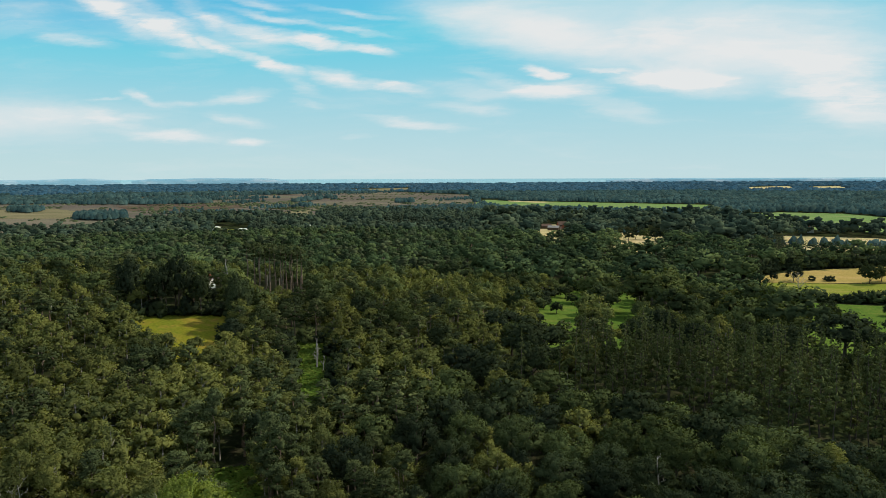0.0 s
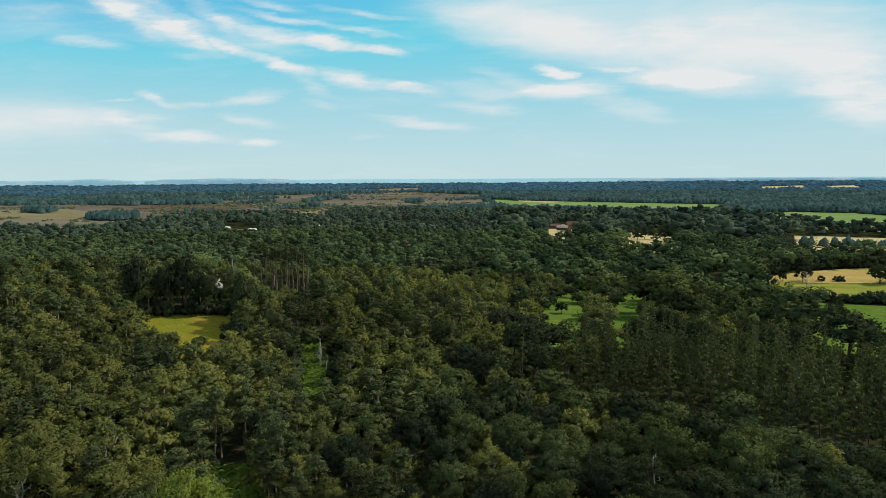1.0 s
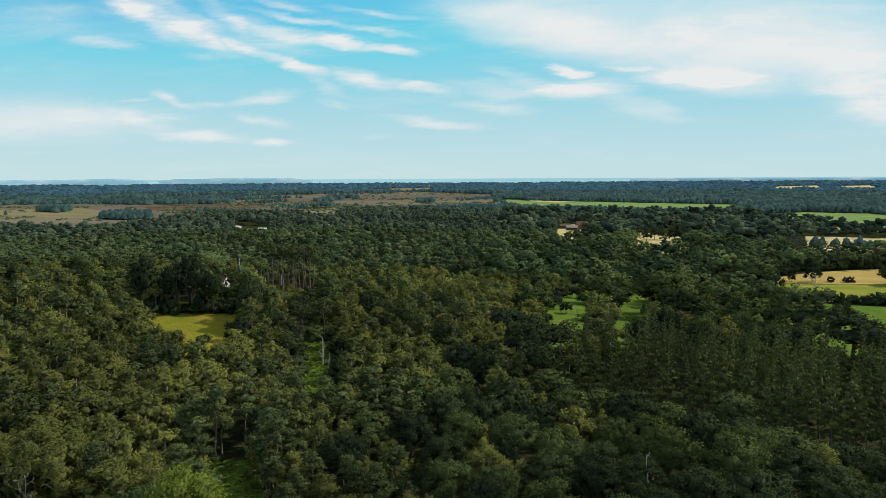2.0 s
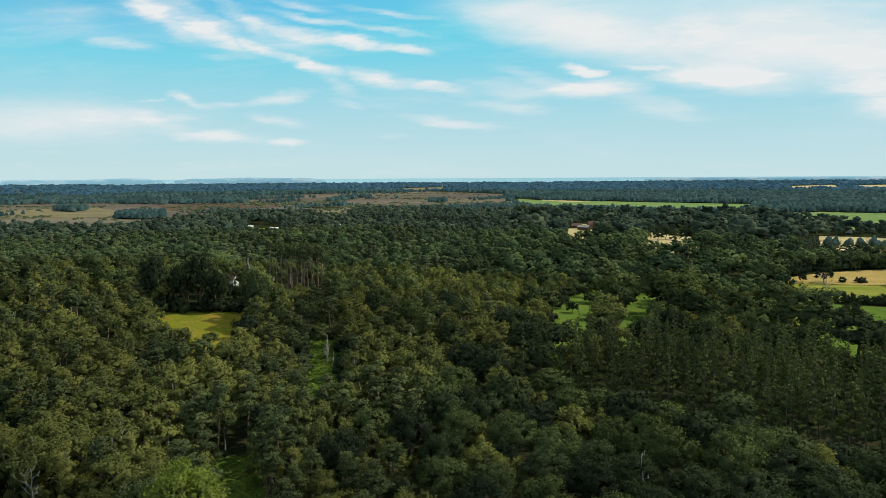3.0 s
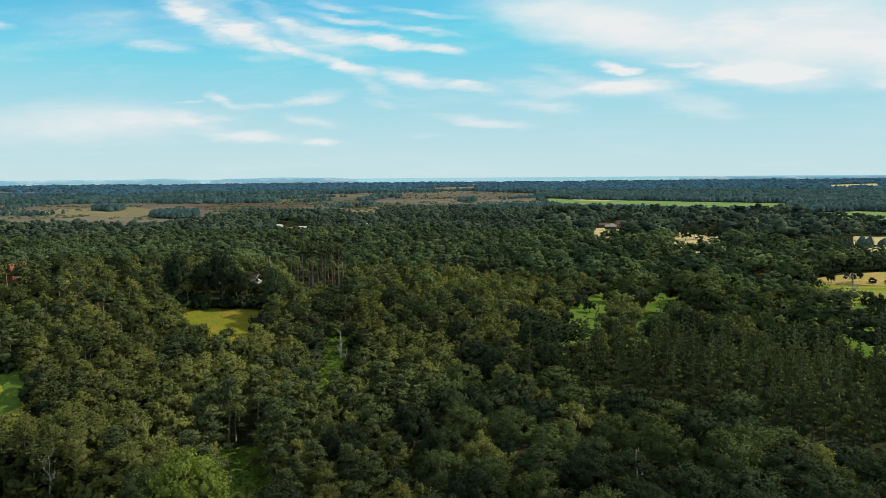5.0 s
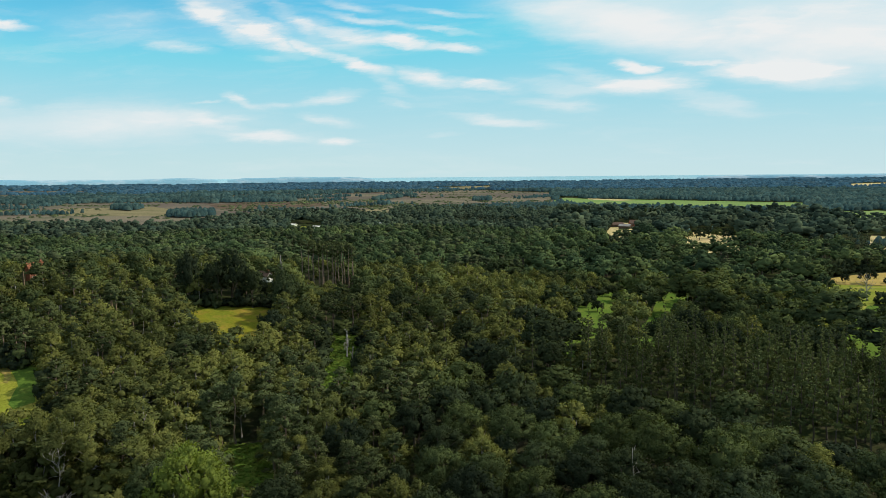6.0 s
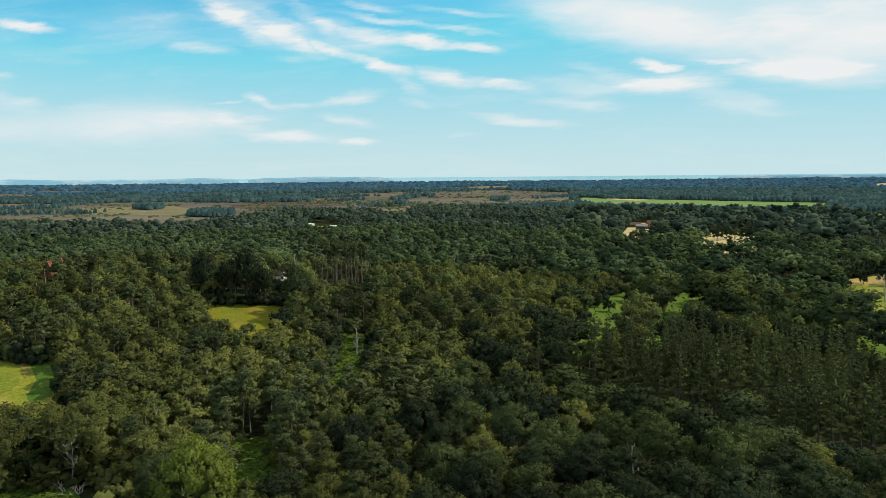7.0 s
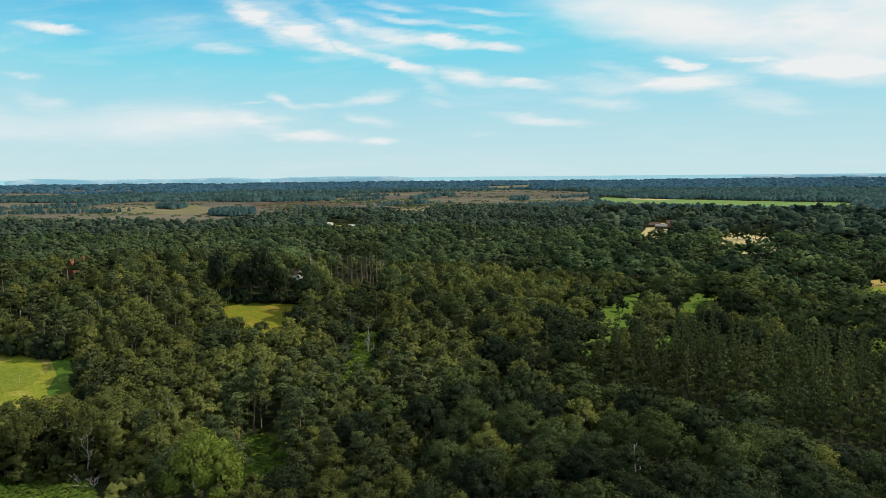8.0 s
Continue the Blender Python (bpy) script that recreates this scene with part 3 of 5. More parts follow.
def crown_arrays(kind, spec, rs):
    """A crown: boughs carry lumps of foliage, and small sprays of leaves cover the lumps. Gives vertices, triangles, bough centres, soft normals."""
    n, m, core, leaves, size = spec
    bc, br, flat = boughs(kind, n, rs)
    n = len(bc)
    heart, girth = (np.array(q, float) for q in HEART[kind])
    squash = np.array((1, 1, flat))
    inner = (0.5, 0.5) if size < 0.22 else (0.46, 0.58) if size < 0.34 else (0.6, 0.64) if size < 0.4 else (0.8, 0.92)

    def outward(p):
        return unit((p - heart) / girth * (1, 1, 0.85) + (0, 0, 0.22))

    def shells(c, r, faces, rough, lean):
        bv, bf = ball(faces)
        turn = np.linalg.qr(rs.normal(size=(len(c), 3, 3)))[0]
        turn *= np.sign(np.linalg.det(turn))[:, None, None]
        way = np.einsum("ij,njk->nik", bv, turn)
        v = (c[:, None] + way * (1 + rs.uniform(-rough, rough, (len(c), len(bv), 1))) * r[:, None, None] * squash).reshape(-1, 3)
        f = (bf[None] + (np.arange(len(c)) * len(bv))[:, None, None]).reshape(-1, 3)
        return v, f, unit(way.reshape(-1, 3) * (1 - lean) + outward(v) * lean)

    lb = np.repeat(np.arange(n), m)
    d = unit(unit(rs.normal(size=(n * m, 3))) + outward(bc)[lb] * 0.55)
    lc = bc[lb] + d * squash * (br[lb] * rs.uniform(0.55, 0.98, n * m))[:, None]
    lr = br[lb] * rs.uniform(0.34, 0.62, n * m) * (7 / m) ** 0.3
    hv, hf = ball(20)
    v0 = heart + hv * girth * (INNER[kind] + rs.uniform(-0.1, 0.08, (12, 1)))
    layers = [(v0, hf, unit(hv + (0, 0, 0.2))), shells(bc, br * inner[0], 8 if m > 2 and size > 0.3 else 20, 0.15, 0.6), shells(lc, lr * inner[1], core, 0.22, 0.55)]
    if leaves:
        pc, pr = np.concatenate((lc, bc)), np.concatenate((lr, br * 0.66))
        pick = rs.choice(len(pc), leaves, p=pr**2 / (pr**2).sum())
        d = unit(unit(rs.normal(size=(leaves, 3))) + outward(pc[pick]) * 0.5)
        p = pc[pick] + d * squash * (pr[pick] * rs.uniform(0.72, 1.3, leaves))[:, None]
        nor = unit(d + rs.normal(0, 0.5, (leaves, 3)))
        u = unit(np.cross(nor, unit(rs.normal(size=(leaves, 3)))))
        w = np.cross(nor, u)
        s = size * rs.uniform(0.55, 1.35, leaves)
        v2 = np.empty((leaves, 3, 3))
        for i in range(3):
            a = 2 * np.pi * i / 3 + rs.uniform(-0.4, 0.4, leaves)
            k = s * rs.uniform(0.75, 1.25, leaves)
            v2[:, i] = p + u * (np.cos(a) * k)[:, None] + w * (np.sin(a) * k)[:, None]
        lump, crown, leaf = (0.4, 0.5, 0.85) if size < 0.22 else (0.4, 0.6, 0.5) if size < 0.36 else (0.3, 0.8, 0.1)
        soft = unit(d * lump + outward(p) * crown + nor * leaf)
        layers.append((v2.reshape(-1, 3), np.arange(leaves * 3).reshape(-1, 3), np.repeat(soft, 3, axis=0)))
    v, f = join([(q[0], q[1]) for q in layers])
    return v, f, bc, np.concatenate([q[2] for q in layers])


def tube(path, radii, sides):
    """A tapered limb along a path."""
    path, radii = np.asarray(path, float), np.asarray(radii, float)
    n = len(path)
    way = unit(np.gradient(path, axis=0))
    ref = np.where(np.abs(way[:, 2:3]) > 0.9, np.array([[1.0, 0, 0]]), np.array([[0, 0, 1.0]]))
    a = unit(np.cross(way, ref))
    b = np.cross(way, a)
    t = np.arange(sides) * 2 * np.pi / sides
    v = path[:, None] + radii[:, None, None] * (np.cos(t)[None, :, None] * a[:, None] + np.sin(t)[None, :, None] * b[:, None])
    f = []
    for i in range(n - 1):
        for j in range(sides):
            p, q = i * sides + j, i * sides + (j + 1) % sides
            f += [(p, q, q + sides), (p, q + sides, p + sides)]
    return v.reshape(-1, 3), np.array(f)


def join(parts):
    vs, fs, n = [], [], 0
    for v, f in parts:
        vs.append(v)
        fs.append(np.asarray(f) + n)
        n += len(v)
    return np.concatenate(vs), np.concatenate(fs)


def limb(a, b, r0, r1, rs, sag=0.0, steps=4, bend=0.05):
    t = np.linspace(0, 1, steps + 1)[:, None]
    p = np.asarray(a) * (1 - t) + np.asarray(b) * t
    p = p + rs.normal(0, bend * np.linalg.norm(np.subtract(b, a)), p.shape) * np.sin(np.pi * t)
    p[:, 2] += (sag * np.sin(np.pi * t))[:, 0]
    return p, np.linspace(r0, r1, steps + 1)


TRUNK = {"oak": (8.0, 0.38), "birch": (10.6, 0.12), "pine": (12.6, 0.24), "fir": (14.2, 0.16)}


def trunk_arrays(kind, centres, rs, limbs, sides):
    top, r = TRUNK[kind]
    base, tip = np.array((0, 0, -0.4)), np.array((rs.uniform(-.4, .4), rs.uniform(-.4, .4), top))
    path, rad = limb(base, tip, r, r * 0.22, rs, 0.0, 5, 0.012)
    rad[0] *= 1.35
    parts = [tube(path, rad, sides)]
    for i in rs.choice(len(centres), min(limbs, len(centres)), replace=False):
        c = centres[i]
        low = {"oak": 0.55, "birch": 0.78, "pine": 0.9, "fir": 1.0}[kind]
        z = min(max(2.0, c[2] * low), top * 0.95)
        at = base * (1 - z / top) + tip * (z / top)
        p, q = limb(at, c, r * 0.38, 0.035, rs, 0.15, 3)
        parts.append(tube(p, q, 4))
    return join(parts)


LEAF = {"oak": OAK, "birch": BIRCH, "pine": PINE, "fir": FIR}
SKIN = {"oak": BARK, "birch": BARK_BIRCH, "pine": BARK_PINE, "fir": BARK}
# boughs, lumps on each, faces of a lump, sprays, spray size, limbs: near, middle
DETAIL = {
    "oak": ((22, 8, 8, 5600, 0.168, 9), (17, 6, 8, 1500, 0.29, 4)),
    "birch": ((22, 7, 8, 5200, 0.135, 7), (18, 5, 8, 1100, 0.24, 4)),
    "pine": ((24, 6, 8, 3000, 0.165, 9), (18, 5, 8, 1000, 0.26, 6)),
    "fir": ((32, 3, 8, 1500, 0.18, 3), (28, 2, 8, 1300, 0.2, 2)),
}
NAMES = {"oak": "oak_tree", "birch": "birch_tree", "pine": "pine_tree", "fir": "fir_tree"}
LABELS = {
    "oak": "dark green broad oak in full summer leaf",
    "birch": "slender olive-green birch with pale trunk in the wood",
    "pine": "tall blue-green pine with a bare reddish trunk",
    "fir": "narrow dark green plantation fir in a dense stand",
}
GROUPS = {"oak": "oaks of the wood", "birch": "birches of the wood", "pine": "pines of the wood", "fir": "firs of the plantation"}
PROTO = {}


def part(name, data, mat, parent, label=""):
    ob = new(name, data)
    data.materials.clear()
    data.materials.append(mat)
    ob.parent = parent
    return tagged(ob, label)


def tree_meshes(kind, level, seed):
    key = (kind, level, seed)
    if key not in PROTO:
        rs = np.random.RandomState(100 * seed + 7 * level + len(kind))
        *spec, limbs = DETAIL[kind][level]
        v, f, c, soft = crown_arrays(kind, spec, rs)
        tv, tf = trunk_arrays(kind, c, rs, limbs, 7 if level == 0 else 5)
        PROTO[key] = (mesh_from(kind + "_trunk", tv, tf), mesh_from(kind + "_crown", v, f, soft))
        PROTO[key][0].polygons.foreach_set("use_smooth", np.ones(len(tf), dtype=bool))
    return PROTO[key]


def tree(kind, level, seed, x, y, turn, scale, leaf=None, name="", label="", group="", sink=0.0):
    """One tree as an Empty at its foot with a trunk and a crown."""
    top = tagged(new(name or NAMES[kind]), label or LABELS[kind], "tree", group or GROUPS[kind])
    top.empty_display_size = 0.5
    top.matrix_basis = pose(x, y, float(height(x, y)) - sink, 0, 0, turn) @ Matrix.Diagonal((*scale, 1))
    trunk, crown = tree_meshes(kind, level, seed)
    if leaf is not None:
        crown = crown.copy()
    part("trunk", trunk, SKIN[kind], top)
    part("crown", crown, leaf or LEAF[kind], top)
    return top


# --- where the trees stand ---
fields_right = [(138, 350), (148, 395), (158, 442), (187, 462), (254, 479), (310, 491), (262, 415), (222, 340), (188, 288), (138, 280), (124, 296)]
CENTRE = (15.0, -4.0)
OPEN = [(p, min(q[0] for q in p), max(q[0] for q in p), min(q[1] for q in p), max(q[1] for q in p)) for p in (
    glade, glade2, bracken, opening, bracken2, green_a, green_b, tan_field, green1, green2, long_green, right_green,
    tan_strip, mid_strip, farmyard, tan2, camp, heath, fields_right, far_straw_a, far_straw_b, far_straw_c)]
KEEP_CLEAR = []     # x, y, radius round single things that stand free


def is_open(x, y):
    for p, x0, x1, y0, y1 in OPEN:
        if x0 <= x <= x1 and y0 <= y <= y1 and inside(p, x, y):
            return True
    return any((x - a) ** 2 + (y - b) ** 2 < r * r for a, b, r in KEEP_CLEAR)


def patch(x, y, size):
    return noise.noise((x / size, y / size, 3.7))


def kind_at(x, y, d):
    if inside(plantation, x, y) or inside(fir_row, x, y) or inside(dark_firs, x, y):
        return "fir"
    p, q = patch(x, y, 28), rnd.random()
    if d < 185:
        if x > -14 + 12 * p:
            return "oak" if q < 0.94 else "birch"
        if -58 < x < -12 and 96 < y < 150:
            return "pine" if q < 0.55 else "birch" if q < 0.85 else "oak"
        if x < -56 and y < 150:
            return "birch" if q < 0.9 else "pine"
        return "birch" if q < 0.68 + 0.3 * p else "pine" if q < 0.86 else "oak"
    if d < 340:
        if x > 35:
            return "oak" if q < 0.9 else "birch"
        if -135 < x < -62 and 222 < y < 275:
            return "oak" if q < 0.85 else "pine"
        if x < -90 and d > 232:
            return "oak" if q < 0.3 else "pine" if q < 0.5 else "birch"
        if x < -90 or (-60 < x < 35 and d > 240):
            return "birch" if q < 0.74 + 0.3 * p else "oak" if q < 0.9 else "pine"
        return "birch" if q < 0.5 + 0.5 * p else "oak" if q < 0.82 else "pine"
    if x < -40 + 60 * p:
        return "pine" if q < 0.28 + 0.3 * p else "oak" if q < 0.88 else "birch"
    return "oak" if q < 0.84 else "pine" if q < 0.92 else "birch"


ROOM = {"oak": 4.75, "birch": 2.95, "pine": 2.85, "fir": 2.3}
KEEP_CLEAR += [(-57, 92, 6), (-58, 98, 4.5), (-65, 101, 4), (-111, 281, 7.5), (-105, 283, 6.5), (-40.5, 89.5, 8), (-45.5, 96.5, 5), (-37.5, 83, 5), (-66, 97, 6), (-62, 90, 6), (-80, 90, 10), (-72, 84, 9), (-44, 170, 7), (-38, 161, 6), (-68, 91, 8), (-61, 84, 8), (-56, 79, 8), (-83, 92, 9), (-76, 84, 9), (-69, 77, 8), (-90, 88, 8), (-48, 184, 5), (157, 375, 5), (-94, 284, 14), (-89, 270, 15), (-84, 256, 14), (-79, 243, 13), (-121, 278, 7.5), (-116.5, 269, 7), (-112, 260, 7.5), (-107.5, 251, 7.5), (-103, 242.5, 7.5), (-98.5, 234, 7), (-95, 227, 7), (-72.3, 98.6, 5), (-215, 250, 9), (-208, 242, 7), (-201, 234, 6), (-194, 226, 5.5), (-187, 218, 5), (-180, 210, 4.5), (-173, 202, 4), (-55, 84, 6), (-50, 90, 4)]
for i in range(7, 11):      # a shaded ride along the plantation
    a, b2 = Vector(plantation[i]), Vector(plantation[i + 1])
    side = Vector((b2.y - a.y, a.x - b2.x)).normalized()
    side = side if side.y < 0 else -side
    for j in range(7):
        p = a.lerp(b2, j / 6) + side * 5.5
        KEEP_CLEAR.append((p.x, p.y, 5.2))
grid = {}


def free(x, y, r, cell):
    i, j = int(x // cell), int(y // cell)
    for a in (i - 1, i, i + 1):
        for c in (j - 1, j, j + 1):
            for X, Y, R in grid.get((a, c), ()):
                if (x - X) ** 2 + (y - Y) ** 2 < (r + R) ** 2:
                    return False
    grid.setdefault((i, j), []).append((x, y, r))
    return True


def scatter(d0, d1, tries, bearing0, bearing1, grow, size=1.0):
    out = []
    for _ in range(tries):
        d = math.sqrt(rnd.uniform(d0 * d0, d1 * d1))
        a = radians(rnd.uniform(bearing0, bearing1))
        x, y = CENTRE[0] + d * math.sin(a), CENTRE[1] + d * math.cos(a)
        if is_open(x, y):
            continue
        kind = kind_at(x, y, d)
        s = size * rnd.uniform(0.85, 1.12) * (1 + 0.22 * patch(x + 900, y, 45))
        if kind == "oak" and d > 190 and x > -20:
            s *= rnd.choice((0.75, 1.05, 1.4, 1.8)) * rnd.uniform(0.9, 1.1)
        if kind == "birch":
            s *= 1.15
        if kind == "fir":
            s *= 1.12 if d < 400 else 0.5 if x > 0 else 1.1
        if x < -20 and d > 330:
            s *= 0.95
        if free(x, y, ROOM[kind] * s * grow * (1.1 if kind == "oak" and d > 190 else 1.0), 16.0):
            out.append((d, x, y, kind, s))
    return out


near = scatter(86, 205, 22000, -58, 40, 0.86)
near += [t for t in scatter(92, 190, 7000, -50, 36, 0.95, 0.6) if t[3] != "fir"]     # younger trees fill the gaps
middle = scatter(205, 345, 26000, -56, 38, 0.98)
# a narrow ride leads from the glade to the white house
def on_ride(x, y):
    along, across = 0.455 * (x + 118) - 0.890 * (y - 276.5), 0.890 * (x + 118) + 0.455 * (y - 276.5)
    return 2 < along < 62 and abs(across) < 3.6


near, middle = ([t for t in group if not on_ride(t[1], t[2])] for group in (near, middle))
near += [t for t in middle if t[3] == "fir"]
middle = [t for t in middle if t[3] != "fir"]

def beside_firs(x, y):
    """True in the strip along the plantation's edge, where the wood stays low."""
    for (ax, ay), (bx, by) in zip(plantation[7:11], plantation[8:12]):
        f = min(1, max(0, ((x - ax) * (bx - ax) + (y - ay) * (by - ay)) / ((bx - ax) ** 2 + (by - ay) ** 2)))
        if math.hypot(x - ax - f * (bx - ax), y - ay - f * (by - ay)) < 15:
            return True
    return False


count = {k: 0 for k in NAMES}
rest = []
for d, x, y, kind, s in sorted(near + middle):
    if count[kind] >= 300 or d > 245:
        rest.append((d, x, y, kind, s))
        continue
    count[kind] += 1
    level = 0 if 92 < d < 140 and s > 0.75 else 1
    tall = s**0.5 * (1.06 * rnd.uniform(0.82, 1.18) if kind == "fir" else rnd.uniform(0.93, 1.07))
    if kind != "fir" and beside_firs(x, y):
        tall *= 0.76
    wide = s * {"birch": 1.13, "pine": 1.08, "oak": 1.05, "fir": 1.0}[kind]
    tree(kind, level, rnd.randrange(5), x, y, rnd.uniform(0, 360), (wide, wide, tall * {"birch": 0.9, "pine": 0.84, "oak": 1.0, "fir": 1.0}[kind]))


# --- the woods further off: joined, since nobody could count them ---
def woods(name, kind, trees, spec, trunk_sides, label, variants=6, spread=1.1, leaf=None):
    if not trees:
        return None
    rs = np.random.RandomState(5)
    protos = []
    for i in range(variants):
        v, f, c, soft = crown_arrays(kind, spec, rs)
        if trunk_sides:
            p, q = limb((0, 0, -0.3), (0, 0, TRUNK[kind][0] * 0.9), TRUNK[kind][1] * 1.2, 0.08, rs, 0, 1)
            tv, tf = tube(p, q, trunk_sides)
        protos.append((v, f, soft, (tv, tf) if trunk_sides else None))
    cv, cf, cn, ct, tvs, tfs, nv, nt = [], [], [], [], [], [], 0, 0
    for d, x, y, _, s in trees:
        v, f, soft, stem = protos[rs.randint(variants)]
        a = rs.uniform(0, 2 * np.pi)
        ca, sa = np.cos(a), np.sin(a)
        low = {"oak": 0.97, "birch": 0.88, "pine": 0.82, "fir": 1.0}[kind]
        m = np.array(((ca * spread, -sa * spread, 0), (sa * spread, ca * spread, 0), (0, 0, low * rs.uniform(0.9, 1.1) * s ** (-0.3 if kind == "oak" else -0.5)))) * s
        at = np.array((x, y, float(height(x, y))))
        cv.append(v @ m.T + at)
        cn.append(unit(soft @ m.T))
        cf.append(f + nv)
        ct.append(np.full(len(v), rs.uniform()))
        nv += len(v)
        if stem:
            tvs.append(stem[0] @ m.T + at)
            tfs.append(stem[1] + nt)
            nt += len(stem[0])
    me = mesh_from(name, np.concatenate(cv), np.concatenate(cf), np.concatenate(cn))
    att = me.attributes.new("tint", "FLOAT", "POINT")
    att.data.foreach_set("value", np.concatenate(ct).astype(np.float32))
    ob = new(name, me)
    me.materials.append(leaf or LEAF[kind])
    tagged(ob, label, "woodland", kind="stuff")
    if tvs:
        tm = mesh_from(name + "_trunks", np.concatenate(tvs), np.concatenate(tfs))
        stems = part("trunks", tm, SKIN[kind], ob)
        tagged(stems, kind="stuff")
    return ob


WOOD_LABEL = {"oak": "rounded dark green oak woodland canopy", "birch": "feathery olive-green birch woodland canopy",
              "pine": "dark blue-green pine woodland canopy", "fir": "dense stand of dark narrow firs"}
# boughs, lumps on each, faces of a lump, sprays, spray size
LOD_MID = {"oak": (15, 5, 8, 800, 0.36), "birch": (15, 3, 8, 460, 0.31), "pine": (15, 4, 8, 420, 0.36), "fir": (20, 2, 8, 240, 0.36)}
# lighter, yellower copy of the oak leaves: sunlight put into the colour
MID_OAK = leaf_material("oak_leaves_painted_sunlit", (0.039, 0.053, 0.024), (0.063, 0.082, 0.031), (0.102, 0.120, 0.039), 0.18)
# leaf colours shifted with distance: a little haze is painted into them
FAR_OAK = leaf_material("oak_leaves_haze_shifted", (0.033, 0.052, 0.027), (0.053, 0.079, 0.034), (0.086, 0.112, 0.042), 0.12)
FAR_PINE = leaf_material("pine_needles_haze_shifted", (0.044, 0.057, 0.031), (0.060, 0.075, 0.038), (0.084, 0.098, 0.046), 0.1)
# duller, bluer copies for the farther woods: haze put into the leaf colour
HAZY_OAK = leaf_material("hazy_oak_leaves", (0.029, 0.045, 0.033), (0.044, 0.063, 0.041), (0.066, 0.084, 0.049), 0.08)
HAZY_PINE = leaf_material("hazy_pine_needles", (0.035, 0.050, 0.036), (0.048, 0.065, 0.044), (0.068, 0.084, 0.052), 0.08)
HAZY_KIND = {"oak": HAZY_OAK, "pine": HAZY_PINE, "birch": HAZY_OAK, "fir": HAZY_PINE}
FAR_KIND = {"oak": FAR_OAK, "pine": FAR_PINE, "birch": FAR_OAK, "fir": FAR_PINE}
LOD_FAR = {"oak": (11, 4, 8, 150, 0.36), "birch": (9, 1, 8, 70, 0.42), "pine": (9, 1, 8, 60, 0.42), "fir": (12, 1, 8, 40, 0.42)}
LOD_LAST = {"oak": (8, 2, 8, 16, 0.5), "birch": (5, 1, 8, 6, 0.6), "pine": (5, 1, 8, 6, 0.6), "fir": (7, 1, 8, 4, 0.6)}
for kind in NAMES:
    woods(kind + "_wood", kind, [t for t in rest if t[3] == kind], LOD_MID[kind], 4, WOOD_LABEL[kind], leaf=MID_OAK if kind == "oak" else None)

grid.clear()
distant = scatter(345, 620, 9000, -54, 34, 1.0)
last = scatter(620, 1050, 16000, -54, 34, 1.05)
below = scatter(0, 86, 900, 0, 360, 1.1) + scatter(86, 130, 1500, 40, 302, 1.2)
around = scatter(130, 420, 3000, 40, 302, 1.7)
heath_trees = []
for outline, n in ((copse1, 140), (copse2, 170), (copse3, 50)):
    x0, x1 = min(p[0] for p in outline), max(p[0] for p in outline)
    y0, y1 = min(p[1] for p in outline), max(p[1] for p in outline)
    for _ in range(n * 7):
        x, y = rnd.uniform(x0, x1), rnd.uniform(y0, y1)
        if inside(outline, x, y) and free(x, y, 1.5, 16.0):
            heath_trees.append((900, x, y, "oak", rnd.uniform(0.9, 1.2)))
for x1, y1, x2, y2, wide, n in BELTS:
    for _ in range(n):
        f = rnd.random()
        x = x1 + (x2 - x1) * f + rnd.gauss(0, wide)
        y = y1 + (y2 - y1) * f + rnd.gauss(0, wide)
        if free(x, y, 2.6, 16.0):
            heath_trees.append((900, x, y, "oak", rnd.uniform(0.6, 1.15)))
for kind in NAMES:
    woods("near_" + kind + "_wood", kind, [t for t in below if t[3] == kind], LOD_FAR[kind], 4, WOOD_LABEL[kind] + " below the path")
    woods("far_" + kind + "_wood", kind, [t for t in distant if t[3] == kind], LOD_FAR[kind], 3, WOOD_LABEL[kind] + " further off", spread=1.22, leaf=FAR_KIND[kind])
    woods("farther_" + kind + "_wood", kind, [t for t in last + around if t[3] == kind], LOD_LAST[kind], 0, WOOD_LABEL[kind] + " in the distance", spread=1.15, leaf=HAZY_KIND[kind])


